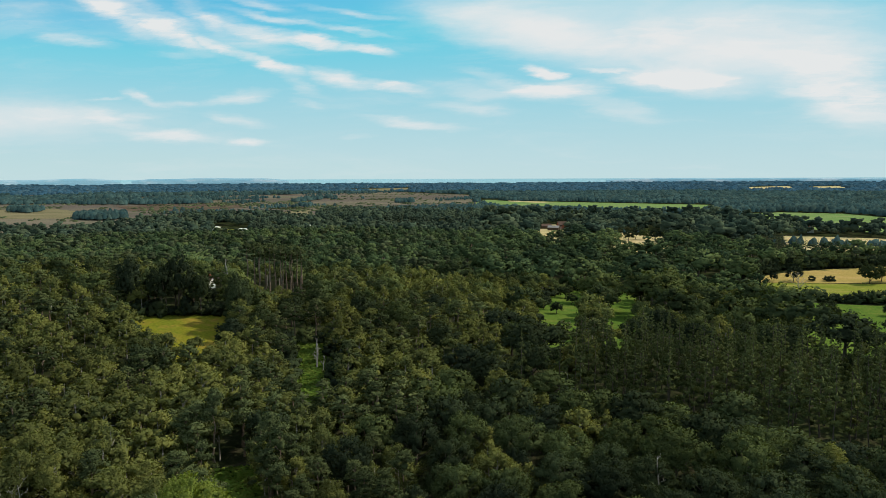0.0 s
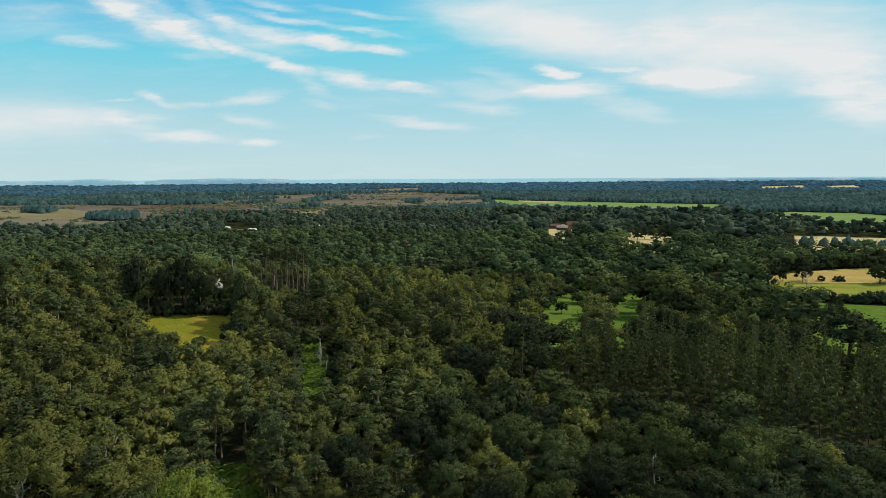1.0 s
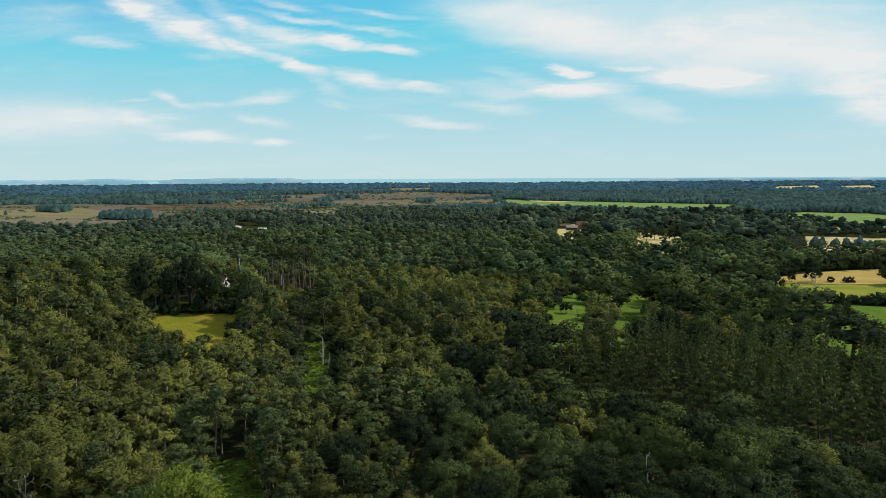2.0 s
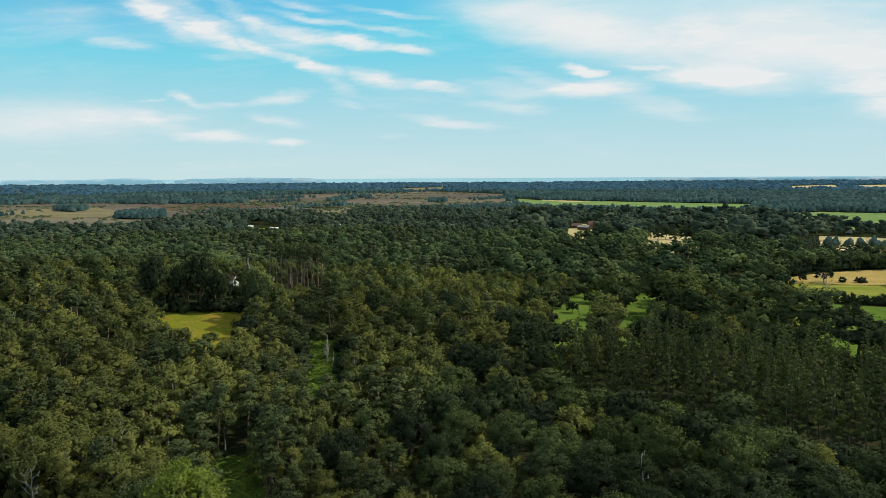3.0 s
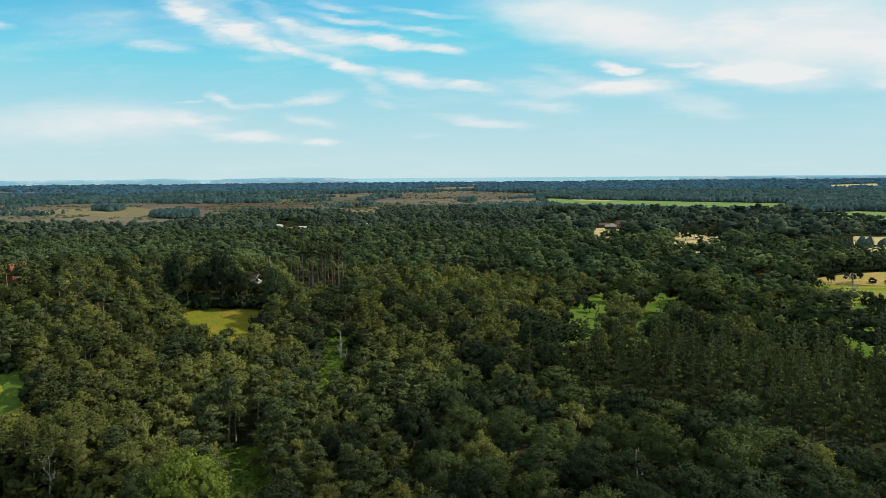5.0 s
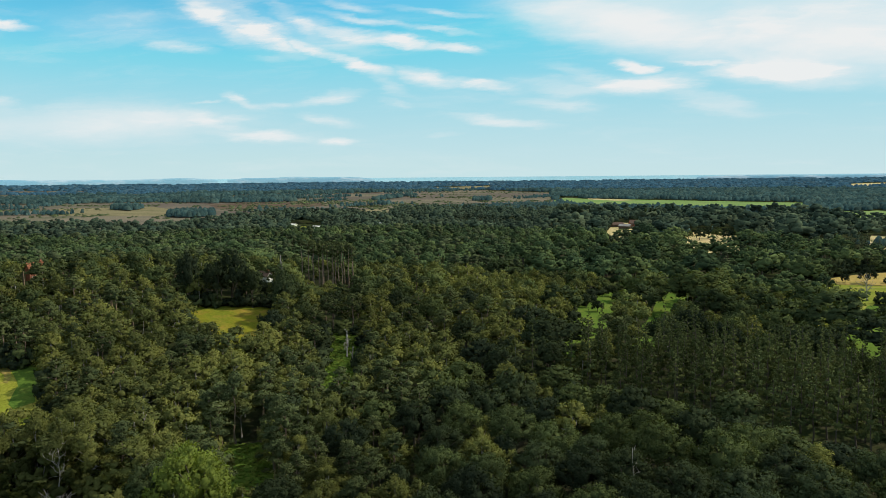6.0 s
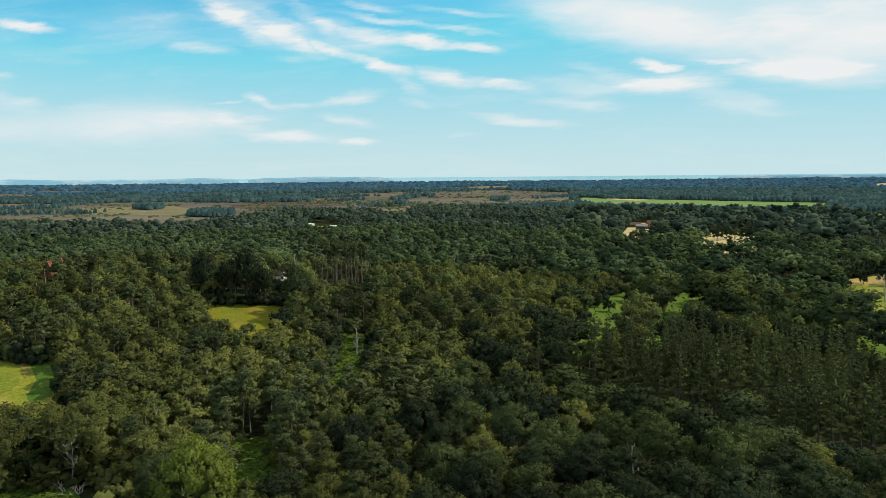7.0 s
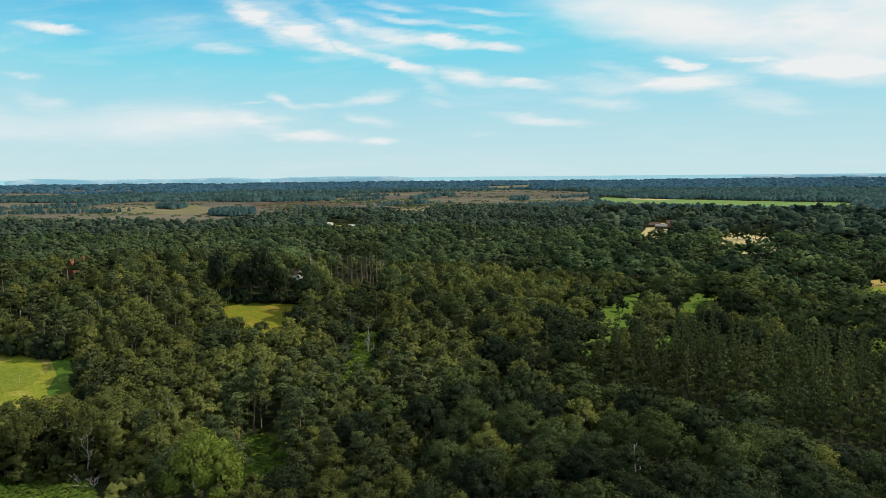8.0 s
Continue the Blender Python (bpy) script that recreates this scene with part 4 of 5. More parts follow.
def domes(name, spots, mat, label, rs, category="woodland"):
    """Far crowns, each a small lumpy dome with soft normals. spots: x, y, width, height of each."""
    ring = np.radians(np.arange(6) * 60)
    base = np.concatenate((np.stack((np.cos(ring), np.sin(ring), np.full(6, 0.2)), -1),
                           np.stack((0.66 * np.cos(ring + 0.5), 0.66 * np.sin(ring + 0.5), np.full(6, 0.78)), -1), [(0, 0, 1.0)]))
    tris = []
    for i in range(6):
        j = (i + 1) % 6
        tris += [(i, j, i + 6), (j, j + 6, i + 6), (i + 6, j + 6, 12)]
    spots = np.asarray(spots, float)
    n = len(spots)
    v = base[None] * (1 + rs.uniform(-0.24, 0.18, (n, 13, 1)))
    turn = rs.uniform(0, 6.3, n)[:, None]
    v = np.stack((v[..., 0] * np.cos(turn) - v[..., 1] * np.sin(turn), v[..., 0] * np.sin(turn) + v[..., 1] * np.cos(turn), v[..., 2]), -1)
    soft = unit(v * (0.55, 0.55, 0.6) + (0, 0, 0.3)).reshape(-1, 3)
    ground = height(spots[:, 0], spots[:, 1])
    at = np.stack((spots[:, 0], spots[:, 1], ground), -1)
    v = (v * spots[:, None, (2, 2, 3)] + at[:, None]).reshape(-1, 3)
    f = (np.array(tris)[None] + 13 * np.arange(n)[:, None, None]).reshape(-1, 3)
    me = mesh_from(name, v, f, soft)
    me.attributes.new("tint", "FLOAT", "POINT").data.foreach_set("value", np.repeat(rs.uniform(0, 1, n), 13).astype(np.float32))
    me.materials.append(mat)
    return tagged(new(name, me), label, category, kind="stuff")


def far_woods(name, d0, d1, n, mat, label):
    """Woods far off, in stands of different age."""
    rs = np.random.RandomState(9)
    spots = []
    for _ in range(n):
        d = math.exp(rs.uniform(math.log(d0), math.log(d1)))
        a = radians(rs.uniform(-53, 34))
        x, y = CENTRE[0] + d * math.sin(a), CENTRE[1] + d * math.cos(a)
        if is_open(x, y) and not (d > 1450 and x < -420 and inside(heath, x, y) and noise.noise((x / 330, y / 260, 6.4)) > 0.02):
            continue
        if d > 1500 and x < 0 and noise.noise((x / 420, y / 420, 1.3)) > 0.4:
            continue
        stand = noise.noise((x / 260, y / 150, 5.1))
        w = max(4.4, d / 290) * rs.uniform(0.7, 1.4)
        spots.append((x, y, w, 9.8 * (1 + 0.35 * stand) * rs.uniform(0.7, 1.25)))
    return domes(name, spots, mat, label, rs)


def heath_scrub(n):
    """Low gorse, heather tussocks and young trees scattered in drifts over the heath."""
    rs = np.random.RandomState(31)
    spots = []
    while len(spots) < n:
        d, a = math.exp(rs.uniform(math.log(640), math.log(2600))), radians(rs.uniform(-50, 12))
        x, y = CENTRE[0] + d * math.sin(a), CENTRE[1] + d * math.cos(a)
        drift = noise.noise((x / 190, y / 120, 8.2)) + 0.5 * noise.noise((x / 45, y / 30, 2.2))
        if drift < rs.uniform(0.0, 0.55) or not inside(heath, x, y):
            continue
        spots.append((x, y, rs.uniform(1.4, 3.6) * (d / 900) ** 0.5, rs.uniform(1.0, 3.0)))
    return domes("heath_scrub", spots, FAR_PINE, "low dull green gorse and scrub drifting over the heath", rs, "scrub")


heath_scrub(2600)
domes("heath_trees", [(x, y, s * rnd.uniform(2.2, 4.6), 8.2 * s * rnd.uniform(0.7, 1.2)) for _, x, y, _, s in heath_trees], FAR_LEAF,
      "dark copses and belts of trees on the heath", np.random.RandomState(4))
far_woods("far_woods", 1000, 2300, 34000, FAR_LEAF, "distant dark woods between fields and heath, haze painted in as blue-green")
far_woods("skyline_woods", 2300, 4750, 13000, SKYLINE_LEAF, "woods along the skyline, haze painted in as blue")


def ridge(name, bearing0, bearing1, dist, crest, label, seed):
    """A far line of hills as a long rounded bank."""
    n = 120
    t = np.linspace(0, 1, n)
    a = np.radians(bearing0 + (bearing1 - bearing0) * t)
    shape = np.clip(np.minimum(t, 1 - t) * 9, 0, 1) ** 0.6 * (0.72 + 0.2 * np.sin(5.5 * t + seed) + 0.08 * np.sin(17 * t))
    h = 46 + (crest - 46) * shape
    v = []
    for off, up in ((-60, 0.0), (-30, 0.8), (0, 1.0), (40, 0.75), (90, 0.0)):
        d = dist + off
        v.append(np.stack((CENTRE[0] + d * np.sin(a), CENTRE[1] + d * np.cos(a), 10 + (h - 10) * up), -1))
    v = np.concatenate(v)
    f = [(r * n + i, r * n + i + 1, (r + 1) * n + i + 1, (r + 1) * n + i) for r in range(4) for i in range(n - 1)]
    me = mesh_from(name, v, f)
    me.polygons.foreach_set("use_smooth", np.ones(len(f), dtype=bool))
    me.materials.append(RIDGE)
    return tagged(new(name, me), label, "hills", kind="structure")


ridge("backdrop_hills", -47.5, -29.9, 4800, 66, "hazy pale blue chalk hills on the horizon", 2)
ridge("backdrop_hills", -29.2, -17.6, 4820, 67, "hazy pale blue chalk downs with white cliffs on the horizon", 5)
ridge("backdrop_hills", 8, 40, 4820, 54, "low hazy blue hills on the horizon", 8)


def sea():
    a = np.radians(np.linspace(-62, 44, 60))
    v = np.concatenate([np.stack((CENTRE[0] + d * np.sin(a), CENTRE[1] + d * np.cos(a), np.full(60, z)), -1) for d, z in ((4860, 15.0), (4985, 54.5))])
    me = mesh_from("water", v, [(i, i + 1, i + 61, i + 60) for i in range(59)])
    me.materials.append(SEA)
    return tagged(new("water", me), "thin pale blue strip of sea on the horizon", "sea", kind="structure")


sea()


# ---- single trees, shrubs and dead wood ----
def bush_mesh(seed):
    key = ("bush", seed)
    if key not in PROTO:
        rs = np.random.RandomState(400 + seed)
        v, f, _, soft = crown_arrays("oak", (9, 3, 8, 220, 0.45), rs)
        v = (v - (0, 0, 4.3)) * (0.34, 0.34, 0.34)
        PROTO[key] = mesh_from("bush", v, f, soft)
    return PROTO[key]


def bush(x, y, s, mat, label, group="", tall=1.0):
    me = bush_mesh(rnd.randrange(4))
    if me.materials and me.materials[0] != mat:
        me = me.copy()
        me.materials.clear()
    if not me.materials:
        me.materials.append(mat)
    ob = tagged(new("bush", me), label, "bush", group)
    ob.matrix_basis = pose(x, y, float(height(x, y)) - 0.15, 0, 0, rnd.uniform(0, 360)) @ Matrix.Diagonal((s, s, s * tall, 1))
    return ob


def edge_bushes(outline, gap, label, group, s0=1.1, s1=2.3, mat=OAK, skip=()):
    """Shrubs along the edge of a clearing."""
    for i in range(len(outline)):
        if i in skip:
            continue
        a, b = Vector(outline[i]), Vector(outline[(i + 1) % len(outline)])
        n = max(1, int((b - a).length / gap))
        for j in range(n):
            p = a.lerp(b, (j + rnd.uniform(0.1, 0.9)) / n)
            bush(p.x + rnd.uniform(-1.5, 1.5), p.y + rnd.uniform(-1.5, 1.5), rnd.uniform(s0, s1), mat, label, group, rnd.uniform(0.8, 1.2))


edge_bushes(glade, 2.6, "dark green shrub at the edge of the glade", "shrubs round the glade")
edge_bushes(glade2, 2.8, "green shrub beside the mown glade", "shrubs round the mown glade")
edge_bushes(bracken, 3.0, "green shrub beside the bracken clearing", "shrubs round the bracken")
# this undergrowth takes the paler birch leaves so its colour looks sunlit
edge_bushes(bracken2, 2.4, "undergrowth beside dead branches, in paler leaves to look sunlit", "undergrowth behind the bracken", 1.2, 2.4, BIRCH, skip=(1, 2, 3, 4))
for x, y, g in ((-71.5, 103.5, 1.5), (-75.0, 104.5, 1.7), (-79.0, 104.0, 1.6), (-68.0, 101.5, 1.6), (-64.5, 99.0, 1.8), (-61.0, 97.0, 1.7)):
    bush(x, y, g, BIRCH, "green undergrowth beside dead branches", "undergrowth behind the bracken", 1.1)
edge_bushes(green_a, 5.0, "green shrub at the edge of the lush clearing", "shrubs round the lush clearing", 1.0, 2.0)


def tube_mesh(name, parts):
    v, f = join(parts)
    me = mesh_from(name, v, f)
    me.polygons.foreach_set("use_smooth", np.ones(len(f), dtype=bool))
    return me


def dead_tree(x, y, tall, spread, seed, label, limbs=11, girth=0.034):
    """A bare bleached tree: a broken trunk and forking limbs."""
    rs = np.random.RandomState(seed)
    top = tagged(new("dead_tree"), label, "tree")
    top.matrix_basis = pose(x, y, float(height(x, y)))
    tip = np.array((rs.uniform(-0.6, 0.6), rs.uniform(-0.6, 0.6), tall))
    p, q = limb((0, 0, -0.4), tip, girth * tall, girth * tall / 3, rs, 0, 6, 0.02)
    part("trunk", tube_mesh("trunk", [tube(p, q, 8)]), DEAD, top)
    for i in range(limbs):
        f = rs.uniform(0.3, 0.98)
        at = tip * f
        a = rs.uniform(0, 2 * np.pi)
        end = at + np.array((np.cos(a), np.sin(a), rs.uniform(0.4, 1.3))) * spread * rs.uniform(0.5, 1.0) * (1.2 - 0.5 * f)
        p, q = limb(at, end, 4.1 * girth * (1.3 - f), 0.03, rs, 0.1, 4, 0.04)
        pieces = [tube(p, q, 5)]
        for _ in range(3):
            m = p[rs.randint(2, 5)]
            e2 = m + rs.normal(0, 0.5, 3) * spread * 0.35 + (0, 0, spread * 0.15)
            r, w = limb(m, e2, 0.06, 0.02, rs, 0, 2)
            pieces.append(tube(r, w, 4))
        part("limb", tube_mesh("limb", pieces), DEAD, top)
    return top


dead_tree(-48.4, 184.3, 8.5, 1.7, 3, "bleached bare dead tree standing in green bracken")
dead_tree(-46.2, 181.5, 4.0, 1.0, 8, "short broken dead stump beside a dead tree", 4)
dead_tree(157.5, 375.5, 11.0, 5.5, 5, "bare dead tree with spreading limbs in a pasture", 14)
dead_tree(-108.0, 268.0, 15.0, 2.0, 12, "pale bare tree trunk rising among pines", 7)


def branch_pile(x, y):
    rs = np.random.RandomState(21)
    top = tagged(new("branch_pile"), "heap of bleached dead branches at the edge of bracken", "branches")
    top.matrix_basis = pose(x, y, float(height(x, y)))
    for i in range(34):
        a = rs.uniform(0, 2 * np.pi)
        at = np.array((rs.uniform(-4.2, 4.2), rs.uniform(-1.4, 1.4), rs.uniform(0.1, 0.5)))
        end = at + np.array((np.cos(a), np.sin(a), rs.uniform(0.1, 1.0))) * rs.uniform(1.2, 3.0)
        p, q = limb(at, end, 0.09, 0.025, rs, 0.1, 3)
        part("branch", tube_mesh("branch", [tube(p, q, 5)]), DEAD, top)
    return top


branch_pile(-75.5, 98.5)
bush(-58.5, 88.0, 2.4, BIRCH, "broad pale green shrub beside bracken")
bush(-54.5, 84.5, 2.0, BIRCH, "broad pale green shrub beside bracken")

# the light green tree, its neighbours and the trees that stand alone in the fields
tree("birch", 1, 3, -108.9, 240.0, 70, (1.0, 1.0, 1.15))
tree("oak", 0, 2, -40.5, 89.5, 40, (1.28, 1.28, 1.5), LIME, label="rounded bright yellow-green tree in full leaf at a clearing")
tree("oak", 0, 1, -45.5, 96.5, 200, (0.8, 0.8, 1.2), LIME, label="bright green tree behind a rounded light green tree")
for x, y, s, label in ((-53.4, 127.5, 1.1, "tall pine with a long bare pale trunk at a clearing"), (-56.0, 126.0, 0.98, "tall pine with a long bare pale trunk at a clearing"),
                       (-57.5, 124.5, 0.9, "slim pine with a bare pale trunk at a clearing"), (-39.2, 119.0, 1.05, "tall blue-green pine with layered boughs"),
                       (-36.5, 116.5, 1.0, "tall blue-green pine with layered boughs")):
    tree("pine", 0, rnd.randrange(5), x, y, rnd.uniform(0, 360), (s, s, s * 1.1), label=label)
def tall_pine(x, y, seed):
    """A pine with a long bare trunk and a small crown at its top."""
    rs = np.random.RandomState(700 + seed)
    top = tagged(new("tall_pine_tree"), "very tall pine with a bare upright trunk in a close group", "tree", "close group of tall pines")
    top.matrix_basis = pose(x, y, float(height(x, y)), 0, 0, rnd.uniform(0, 360))
    v, f, c, soft = crown_arrays("pine", (14, 4, 8, 520, 0.3), rs)
    v = (v - (0, 0, 6.2)) * (0.8, 0.8, 0.85) + (0, 0, 14.0 + rs.uniform(-1, 1))
    p, q = limb((0, 0, -0.4), (rs.uniform(-0.5, 0.5), rs.uniform(-0.5, 0.5), 19.0), 0.34, 0.10, rs, 0, 5, 0.01)
    part("trunk", tube_mesh("trunk", [tube(p, q, 6)]), BARK_PINE, top)
    part("crown", mesh_from("crown", v, f, soft), PINE, top)
    return top


for _ in range(30):
    f, w = rnd.uniform(12, 46), rnd.uniform(-9, 9)
    s = rnd.uniform(0.42, 0.56)
    tree("birch", 1, rnd.randrange(5), -93 + 0.353 * f + 0.93 * w, 281 - 0.935 * f + 0.353 * w, rnd.uniform(0, 360), (s * 1.2, s * 1.2, s), group="young birches before the pines",
         label="young olive-green birch in front of tall pines")
for i in range(16):
    tall_pine(-104 + 1.35 * i + rnd.uniform(-0.5, 0.5), 281 + 0.5 * i + (i % 3) * 3.0 + rnd.uniform(-0.8, 0.8), i)
for x, y, s, t in ((175.4, 426.4, 0.95, 1.0), (164.2, 427.5, 0.5, 0.55), (214.5, 419.0, 1.2, 1.15), (224.0, 424.0, 1.0, 1.0),
                   (232.0, 372.0, 1.0, 1.1)):
    tree("oak", 1, rnd.randrange(5), x, y, rnd.uniform(0, 360), (s, s, t), label="dark round oak standing alone in a field", group="field oaks", sink=2.0 * t)
for x, y, s in ((141.0, 304.0, 1.05), (176.0, 322.0, 0.75)):
    tree("oak", 0, 3, x, y, rnd.uniform(0, 360), (s, s, s * 0.9), name="thorn_tree", label="broad dark green thorn tree in a meadow", group="thorn trees in the meadow", sink=2.2 * s)
for x, y in ((197.3, 426.5), (194.5, 427.5), (186.5, 428.2), (233.0, 421.0)):
    bush(x, y, 1.3, OAK, "dark green bush standing in a hay field", "field bushes")
for i in range(26):
    f = i / 25
    bush(160 + 72 * f + rnd.uniform(-1, 1), 364.5 - 14 * f + rnd.uniform(-1.2, 1.2), rnd.uniform(1.6, 2.9), OAK,
         "dark green hedge shrub between pasture and meadow", "hedge between pasture and meadow", rnd.uniform(0.8, 1.15))
for i in range(44):
    f = i / 43
    x = 150 + 160 * f
    y = 440 + 24 * smooth(0, 0.25, f) + 27 * f
    bush(x + rnd.uniform(-1, 1), y + rnd.uniform(0, 4), rnd.uniform(2.2, 3.6), OAK, "dark green shrub along the wood behind a hay field",
         "shrubs behind the hay field", rnd.uniform(0.8, 1.2))
for x, y, s in ((106.5, 643.8, 0.8), (114.3, 633.2, 1.0), (124.2, 651.5, 1.1), (131.0, 647.4, 1.0), (137.5, 630.0, 1.1), (148.8, 654.6, 0.9)):
    tree("oak", 1, rnd.randrange(5), x, y, rnd.uniform(0, 360), (s, s, s), label="dark round oak in straw-coloured parkland", group="parkland oaks", sink=1.5)
for x, y in ((81.1, 811.3), (86.3, 810.8), (91.5, 811.9)):
    tree("birch", 1, rnd.randrange(5), x, y, rnd.uniform(0, 360), (0.95, 0.95, 1.75), OAK, "poplar_tree", "tall narrow dark poplar beside a farm", "poplars by the farm")


def fern_cover(name, outline, n, label, high=0.9):
    """Bracken: many small drooping fronds over a clearing."""
    rs = np.random.RandomState(len(name))
    x0, x1 = min(p[0] for p in outline), max(p[0] for p in outline)
    y0, y1 = min(p[1] for p in outline), max(p[1] for p in outline)
    pts = []
    while len(pts) < n:
        x, y = rs.uniform(x0, x1), rs.uniform(y0, y1)
        if inside(outline, x, y):
            pts.append((x, y, float(height(x, y)) + rs.uniform(0.25, high)))
    p = np.array(pts)
    a = rs.uniform(0, 2 * np.pi, n)
    out = np.stack((np.cos(a), np.sin(a), rs.uniform(-0.5, 0.3, n)), -1)
    side = np.stack((-np.sin(a), np.cos(a), rs.uniform(-0.3, 0.3, n)), -1)
    s = rs.uniform(0.35, 0.8, n)[:, None]
    v = np.stack((p + side * s * 0.55, p - side * s * 0.55, p + out * s * 1.4), 1).reshape(-1, 3)
    up = unit(rs.normal(0, 0.3, (n, 3)) + (0, 0, 1))
    me = mesh_from(name, v, np.arange(n * 3).reshape(-1, 3), np.repeat(up, 3, axis=0))
    me.attributes.new("tint", "FLOAT", "POINT").data.foreach_set("value", np.repeat(rs.uniform(0, 1, n), 3).astype(np.float32))
    me.materials.append(FERN)
    return tagged(new(name, me), label, "bracken", kind="stuff")


def flagstick(x, y):
    """A thin white pole with a small pennant."""
    top = tagged(new("flagstick"), "thin white flagstick with a small pale pennant on a green", "flag")
    top.matrix_basis = pose(x, y, float(height(x, y)) + 0.2)
    part("pole", tube_mesh("pole", [tube([(0, 0, -0.2), (0, 0, 1.2), (0, 0, 2.3)], [0.013, 0.012, 0.010], 8)]), WALL_WHITE, top)
    bm = bmesh.new()
    outline = [(0.02, 2.28), (0.30, 2.24), (0.62, 2.08), (0.30, 1.94), (0.02, 1.88)]
    sides = [[bm.verts.new((u, 0.06 * math.sin(5 * u) + o, v)) for u, v in outline] for o in (-0.008, 0.008)]
    bm.faces.new(sides[0])
    bm.faces.new(sides[1][::-1])
    for i in range(5):
        j = (i + 1) % 5
        bm.faces.new((sides[0][j], sides[0][i], sides[1][i], sides[1][j]))
    me = bpy.data.meshes.new("pennant")
    bm.to_mesh(me)
    bm.free()
    part("pennant", me, WALL_WHITE, top)
    return top


flagstick(-131.7, 138.5)
dead_tree(-74.6, 100.4, 9.8, 2.6, 15, "bleached bare birch with forking pale limbs by dead branches", 10, 0.014)
dead_tree(29.6, 117.0, 11.2, 1.6, 17, "bleached dead top rising among dark oaks", 7, 0.014)


fern_cover("bracken_cover", bracken, 9000, "dense bright green bracken in a clearing")
fern_cover("bracken_cover", bracken2, 9000, "dense bright green bracken beside dead branches")
fern_cover("bracken_cover", opening, 5000, "patchy bracken in the shade of pines", 0.6)


# birches with pale stems behind the dead branches
for x, y in [(-93.7, 97.8), (-88.0, 98.2), (-85.4, 101.5), (-82.7, 104.3), (-76.4, 103.9), (-70.7, 104.3), (-97.5, 103.8), (-92.4, 106.0), (-86.2, 108.7), (-78.3, 109.6), (-73.2, 112.1), (-68.3, 113.9)]:
    g = rnd.uniform(0.85, 1.1)
    tree("birch", 0, rnd.randrange(5), x, y, rnd.uniform(0, 360), (g * 1.3, g * 1.3, g * rnd.uniform(1.1, 1.25)),
         label="olive-green birch with a pale stem behind dead branches", group="birches behind the dead branches")


# small oaks and thorns that stand in the lush clearing
for x, y in [(19.9, 292.1), (32.1, 329.6), (33.4, 310.3), (42.2, 348.9), (24.6, 282.3)]:
    g = rnd.uniform(0.4, 0.7)
    tree("oak", 1, rnd.randrange(5), x, y, rnd.uniform(0, 360), (g, g, g * 0.95), label="small round dark oak in a bright green clearing", group="small oaks in the clearing", sink=0.8)


# taller oaks along the far side of the glade, and one before the white house
for i in range(5):
    a, b2 = Vector(glade[i]), Vector(glade[i + 1])
    n = max(1, int((b2 - a).length / 6.5))
    for j in range(n):
        p = a.lerp(b2, (j + rnd.uniform(0.2, 0.8)) / n)
        g = rnd.uniform(0.75, 1.15)
        if abs((p.x + 120) * 0.896 + (p.y - 277) * 0.445) < 5.5:
            continue
        tree("oak", 1, rnd.randrange(5), p.x + rnd.uniform(-1, 1), p.y + rnd.uniform(-0.5, 3.0), rnd.uniform(0, 360), (g, g, g * rnd.uniform(1.4, 1.75)),
             label="dark green oak at the far edge of the glade", group="oaks behind the glade")
tree("oak", 1, 1, -100.8, 227.5, 20, (0.7, 0.7, 1.3), label="dark green oak at the far edge of the glade", group="oaks behind the glade")
for x, y, g in ((-118.6, 264.6, 0.66), (-113.5, 256.5, 0.45), (-108.0, 249.5, 0.55), (-103.0, 243.0, 0.6), (-105.5, 236.5, 0.62)):
    tree("oak", 1, rnd.randrange(5), x, y, rnd.uniform(0, 360), (g, g, g), label="small dark oak in front of a white house", group="small oaks before the house")


# ---- buildings ----
def box(bm, x0, x1, y0, y1, z0, z1):
    m = Matrix.Translation(((x0 + x1) / 2, (y0 + y1) / 2, (z0 + z1) / 2)) @ Matrix.Diagonal((x1 - x0, y1 - y0, z1 - z0, 1))
    bmesh.ops.create_cube(bm, size=1, matrix=m)


def to_part(name, bm, mat, parent, label=""):
    me = bpy.data.meshes.new(name)
    bm.to_mesh(me)
    bm.free()
    return part(name, me, mat, parent, label)


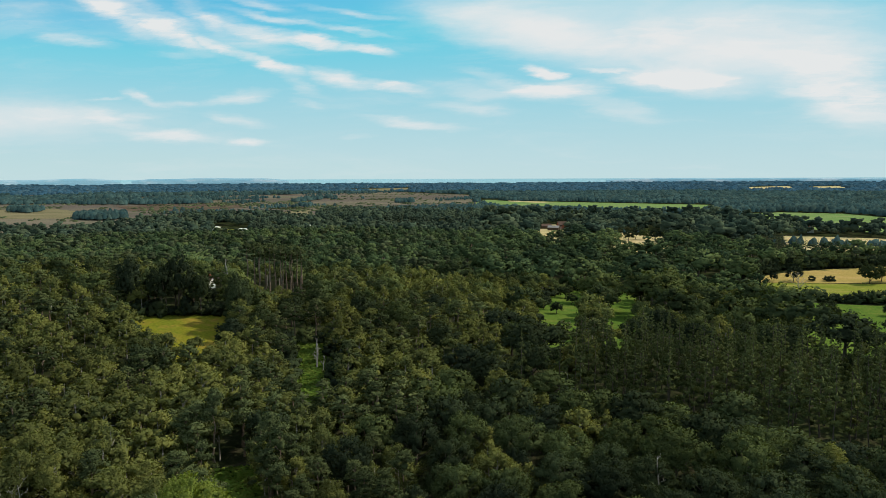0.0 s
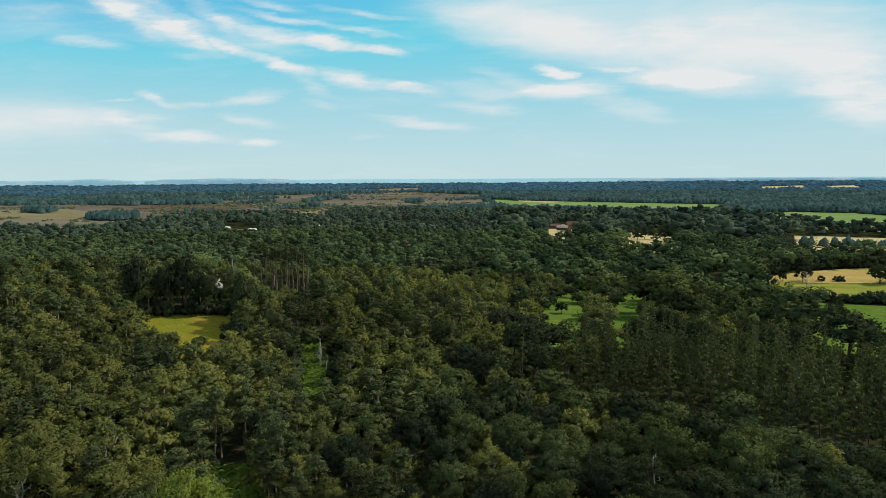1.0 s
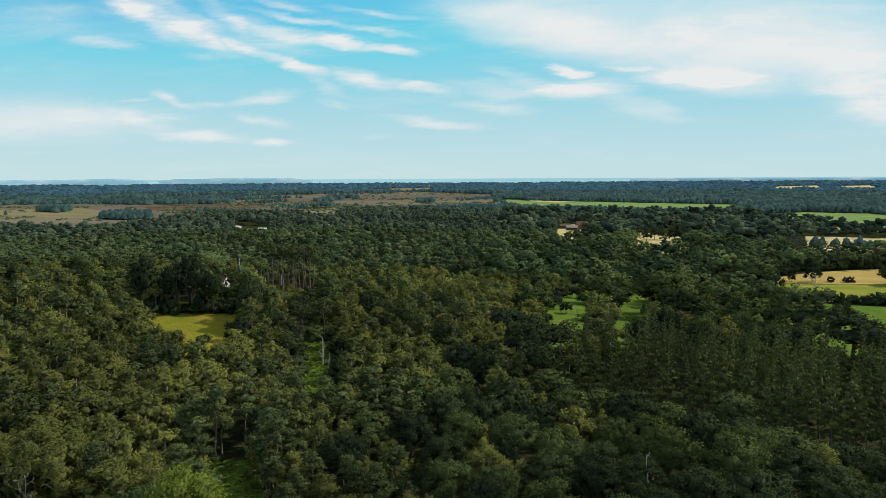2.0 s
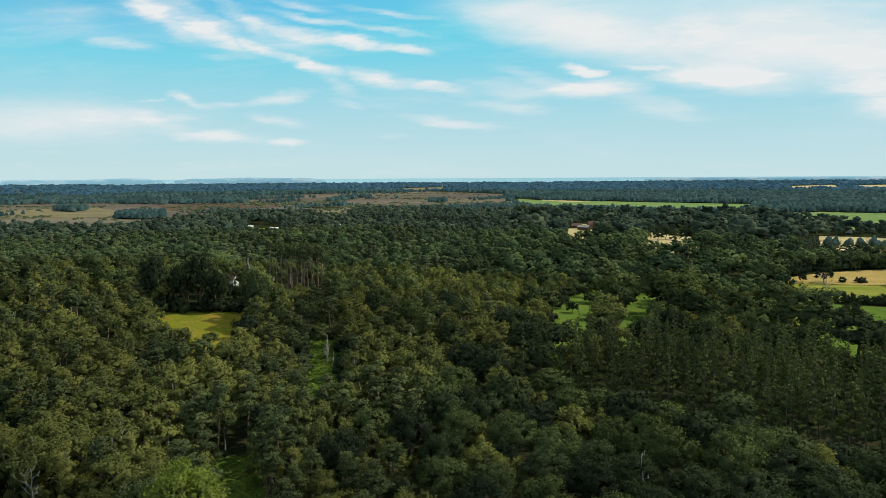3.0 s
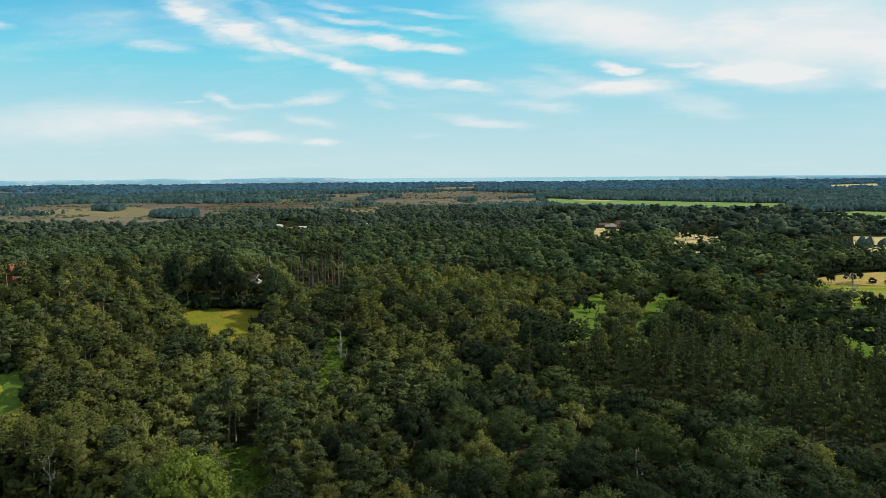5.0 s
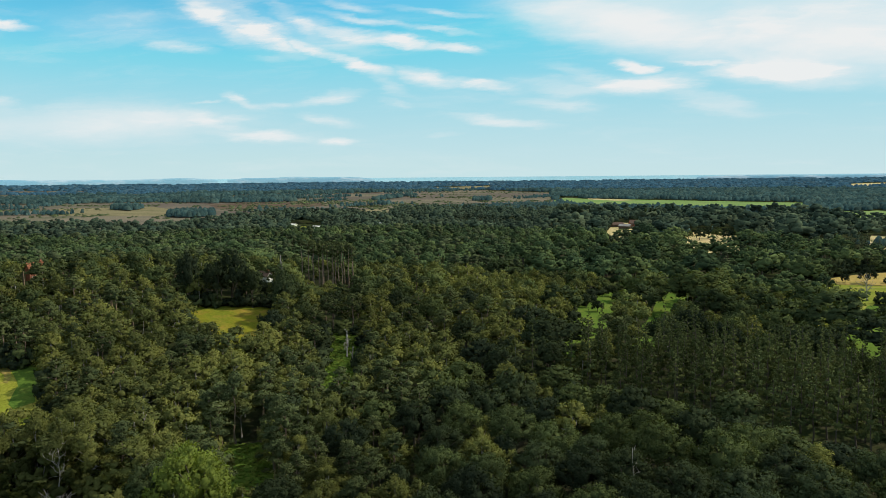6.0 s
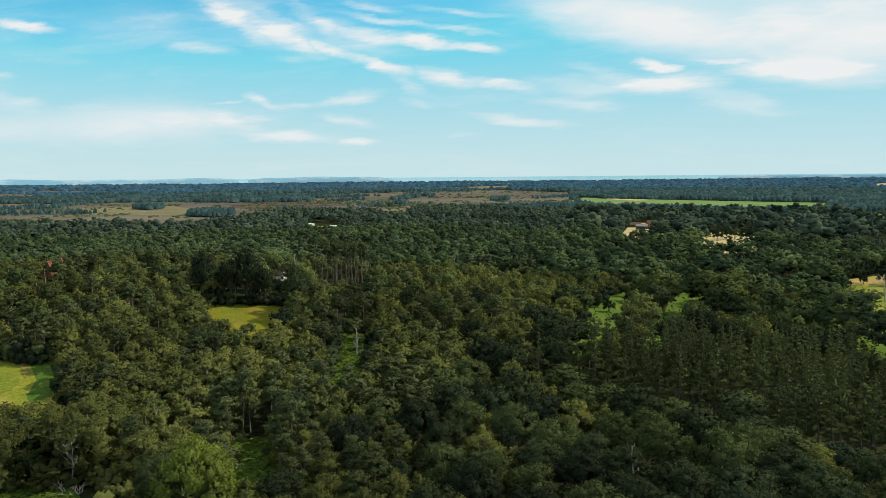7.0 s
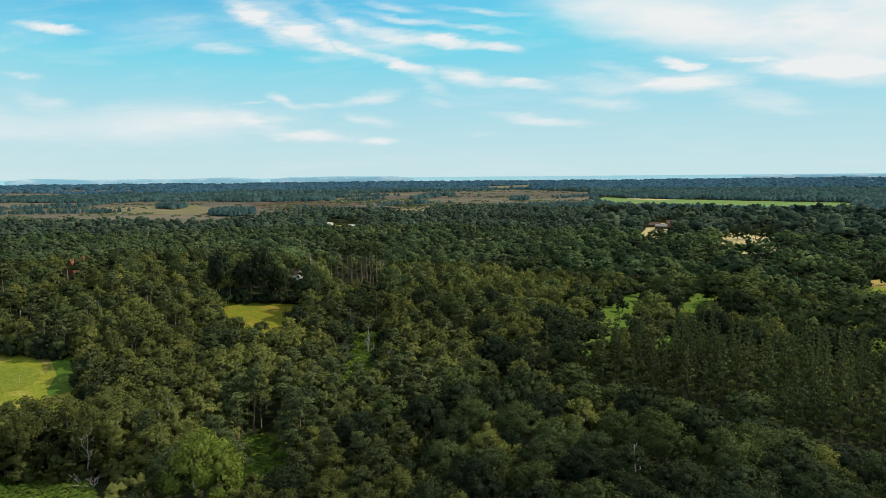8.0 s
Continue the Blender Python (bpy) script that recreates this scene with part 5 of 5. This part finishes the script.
def house(name, x, y, turn, length, depth, eaves, rise, wall, roof, label, windows=2, chimney=True, category="house", overhang=0.35):
    """A gabled building: walls with gables, a roof of two slabs, windows and a chimney."""
    top = tagged(new(name), label, category)
    top.matrix_basis = pose(x, y, float(height(x, y)), 0, 0, turn)
    l, d = length / 2, depth / 2
    bm = bmesh.new()
    base = [bm.verts.new((sx * l, sy * d, -0.5)) for sx, sy in ((-1, -1), (1, -1), (1, 1), (-1, 1))]
    eave = [bm.verts.new((sx * l, sy * d, eaves)) for sx, sy in ((-1, -1), (1, -1), (1, 1), (-1, 1))]
    r0, r1 = bm.verts.new((-l, 0, eaves + rise)), bm.verts.new((l, 0, eaves + rise))
    bm.faces.new((base[0], base[1], eave[1], eave[0]))
    bm.faces.new((base[2], base[3], eave[3], eave[2]))
    bm.faces.new((base[1], base[2], eave[2], r1, eave[1]))
    bm.faces.new((base[3], base[0], eave[0], r0, eave[3]))
    to_part("wall", bm, wall, top)
    for sy in (-1, 1):
        bm = bmesh.new()
        o = overhang
        ey, ez = sy * (d + o), eaves - rise * o / d
        vs = [(-l - o, ey, ez), (l + o, ey, ez), (l + o, 0, eaves + rise), (-l - o, 0, eaves + rise)]
        lo = [bm.verts.new((a, b, c + 0.03)) for a, b, c in vs]
        hi = [bm.verts.new((a, b, c + 0.25)) for a, b, c in vs]
        bm.faces.new(lo)
        bm.faces.new(hi)
        for i in range(4):
            bm.faces.new((lo[i], lo[(i + 1) % 4], hi[(i + 1) % 4], hi[i]))
        bmesh.ops.recalc_face_normals(bm, faces=bm.faces)
        to_part("roof", bm, roof, top)
    for sy in (-1, 1):
        for i in range(windows):
            cx = -l + length * (i + 0.5) / windows
            for z in ((1.0,) if eaves < 4 else (1.0, 3.6)):
                bm = bmesh.new()
                box(bm, cx - 0.6, cx + 0.6, sy * d - 0.05, sy * d + 0.05, z, z + 1.2)
                w = to_part("window", bm, WALL_WHITE, top)
                bm = bmesh.new()
                box(bm, cx - 0.5, cx + 0.5, sy * d - 0.07, sy * d + 0.07, z + 0.1, z + 1.1)
                to_part("pane", bm, PANE, w)
    if chimney:
        bm = bmesh.new()
        box(bm, l - 1.3, l - 0.6, -0.4, 0.4, eaves, eaves + rise + 1.1)
        to_part("chimney", bm, WALL_BRICK, top)
    return top


house("house", -120.4, 277.6, -15, 4.8, 3.8, 3.8, 1.8, WALL_WHITE, ROOF_BROWN, "white rendered house with a brown tiled roof among trees")
house("house", -215.0, 250.0, 62, 6.5, 5.0, 5.2, 2.5, WALL_BRICK, ROOF_RED, "red brick house with a red tiled roof in the wood")
house("barn", 47.1, 781.8, 12, 17, 8, 3.0, 2.2, WOOD_DARK, ROOF_BROWN, "long dark boarded barn with a brown roof", 0, False, "barn")
house("barn", 56.7, 757.9, -20, 12, 7, 3.0, 2.0, WOOD_DARK, ROOF_GREY, "low dark barn with a grey roof in a farmyard", 0, False, "barn")
house("farmhouse", 68.3, 774.0, 15, 13, 8, 5.0, 3.4, WALL_BRICK, ROOF_BROWN, "brick farmhouse with a brown tiled roof", 3)
house("house", 314.8, 737.3, 70, 9, 6, 4.0, 3.6, WALL_WHITE, ROOF_RED, "white gabled house among trees beyond a straw field", 2)
house("lodge", -285.3, 672.5, -20, 9, 4, 2.6, 0.8, WALL_WHITE, WALL_WHITE, "low cream holiday lodge with a pale roof among pines", 3, False, "lodge")
house("lodge", -248.2, 648.9, -5, 9, 4, 2.6, 0.8, WALL_WHITE, WALL_WHITE, "low cream holiday lodge with a pale roof among pines", 3, False, "lodge")
house("lodge", -200.0, 704.5, 10, 9, 4, 2.6, 0.8, WALL_WHITE, WALL_WHITE, "low cream holiday lodge with a pale roof among pines", 3, False, "lodge")
house("cottage", -1201.2, 1606.2, 10, 6.5, 4.5, 2.3, 1.9, WALL_WHITE, ROOF_GREY, "small white cottage with a grey roof on the heath", 2)
house("cottage", -1054.6, 1454.5, 33, 6.5, 4.5, 2.3, 1.9, WALL_WHITE, ROOF_GREY, "small white cottage with a grey roof on the heath", 2)
house("cottage", -953.2, 1389.7, 56, 6.5, 4.5, 2.3, 1.9, WALL_WHITE, ROOF_GREY, "small white cottage with a grey roof on the heath", 2)
house("cottage", -901.2, 1356.8, 79, 6.5, 4.5, 2.3, 1.9, WALL_WHITE, ROOF_GREY, "small white cottage with a grey roof on the heath", 2)
house("cottage", -895.6, 1750.5, 102, 6.5, 4.5, 2.3, 1.9, WALL_WHITE, ROOF_GREY, "small white cottage with a grey roof on the heath", 2)
house("cottage", -722.0, 3394.8, 0, 10, 8, 4.6, 3.6, WALL_WHITE, ROOF_GREY, "pale house in a far village on the heath edge", 2)
house("cottage", -659.6, 3235.0, 5, 14, 8, 4.6, 3.6, WALL_WHITE, ROOF_RED, "pale house in a far village on the heath edge", 2)
house("cottage", -660.9, 3386.1, 10, 18, 8, 4.6, 3.6, WALL_WHITE, ROOF_GREY, "pale house in a far village on the heath edge", 2)
house("cottage", -618.1, 3229.8, 15, 10, 8, 4.6, 3.6, WALL_WHITE, ROOF_RED, "pale house in a far village on the heath edge", 2)
house("cottage", -617.5, 3380.4, 20, 14, 8, 4.6, 3.6, WALL_WHITE, ROOF_GREY, "pale house in a far village on the heath edge", 2)
house("cottage", -560.1, 3220.5, 25, 18, 8, 4.6, 3.6, WALL_WHITE, ROOF_RED, "pale house in a far village on the heath edge", 2)
house("cottage", -574.4, 3374.1, 30, 10, 8, 4.6, 3.6, WALL_WHITE, ROOF_GREY, "pale house in a far village on the heath edge", 2)
house("cottage", -519.1, 3214.2, 35, 14, 8, 4.6, 3.6, WALL_WHITE, ROOF_RED, "pale house in a far village on the heath edge", 2)
house("cottage", -514.0, 3363.2, 40, 18, 8, 4.6, 3.6, WALL_WHITE, ROOF_GREY, "pale house in a far village on the heath edge", 2)
house("cottage", -477.2, 3201.0, 45, 10, 8, 4.6, 3.6, WALL_WHITE, ROOF_RED, "pale house in a far village on the heath edge", 2)
house("cottage", -471.3, 3355.7, 50, 14, 8, 4.6, 3.6, WALL_WHITE, ROOF_GREY, "pale house in a far village on the heath edge", 2)
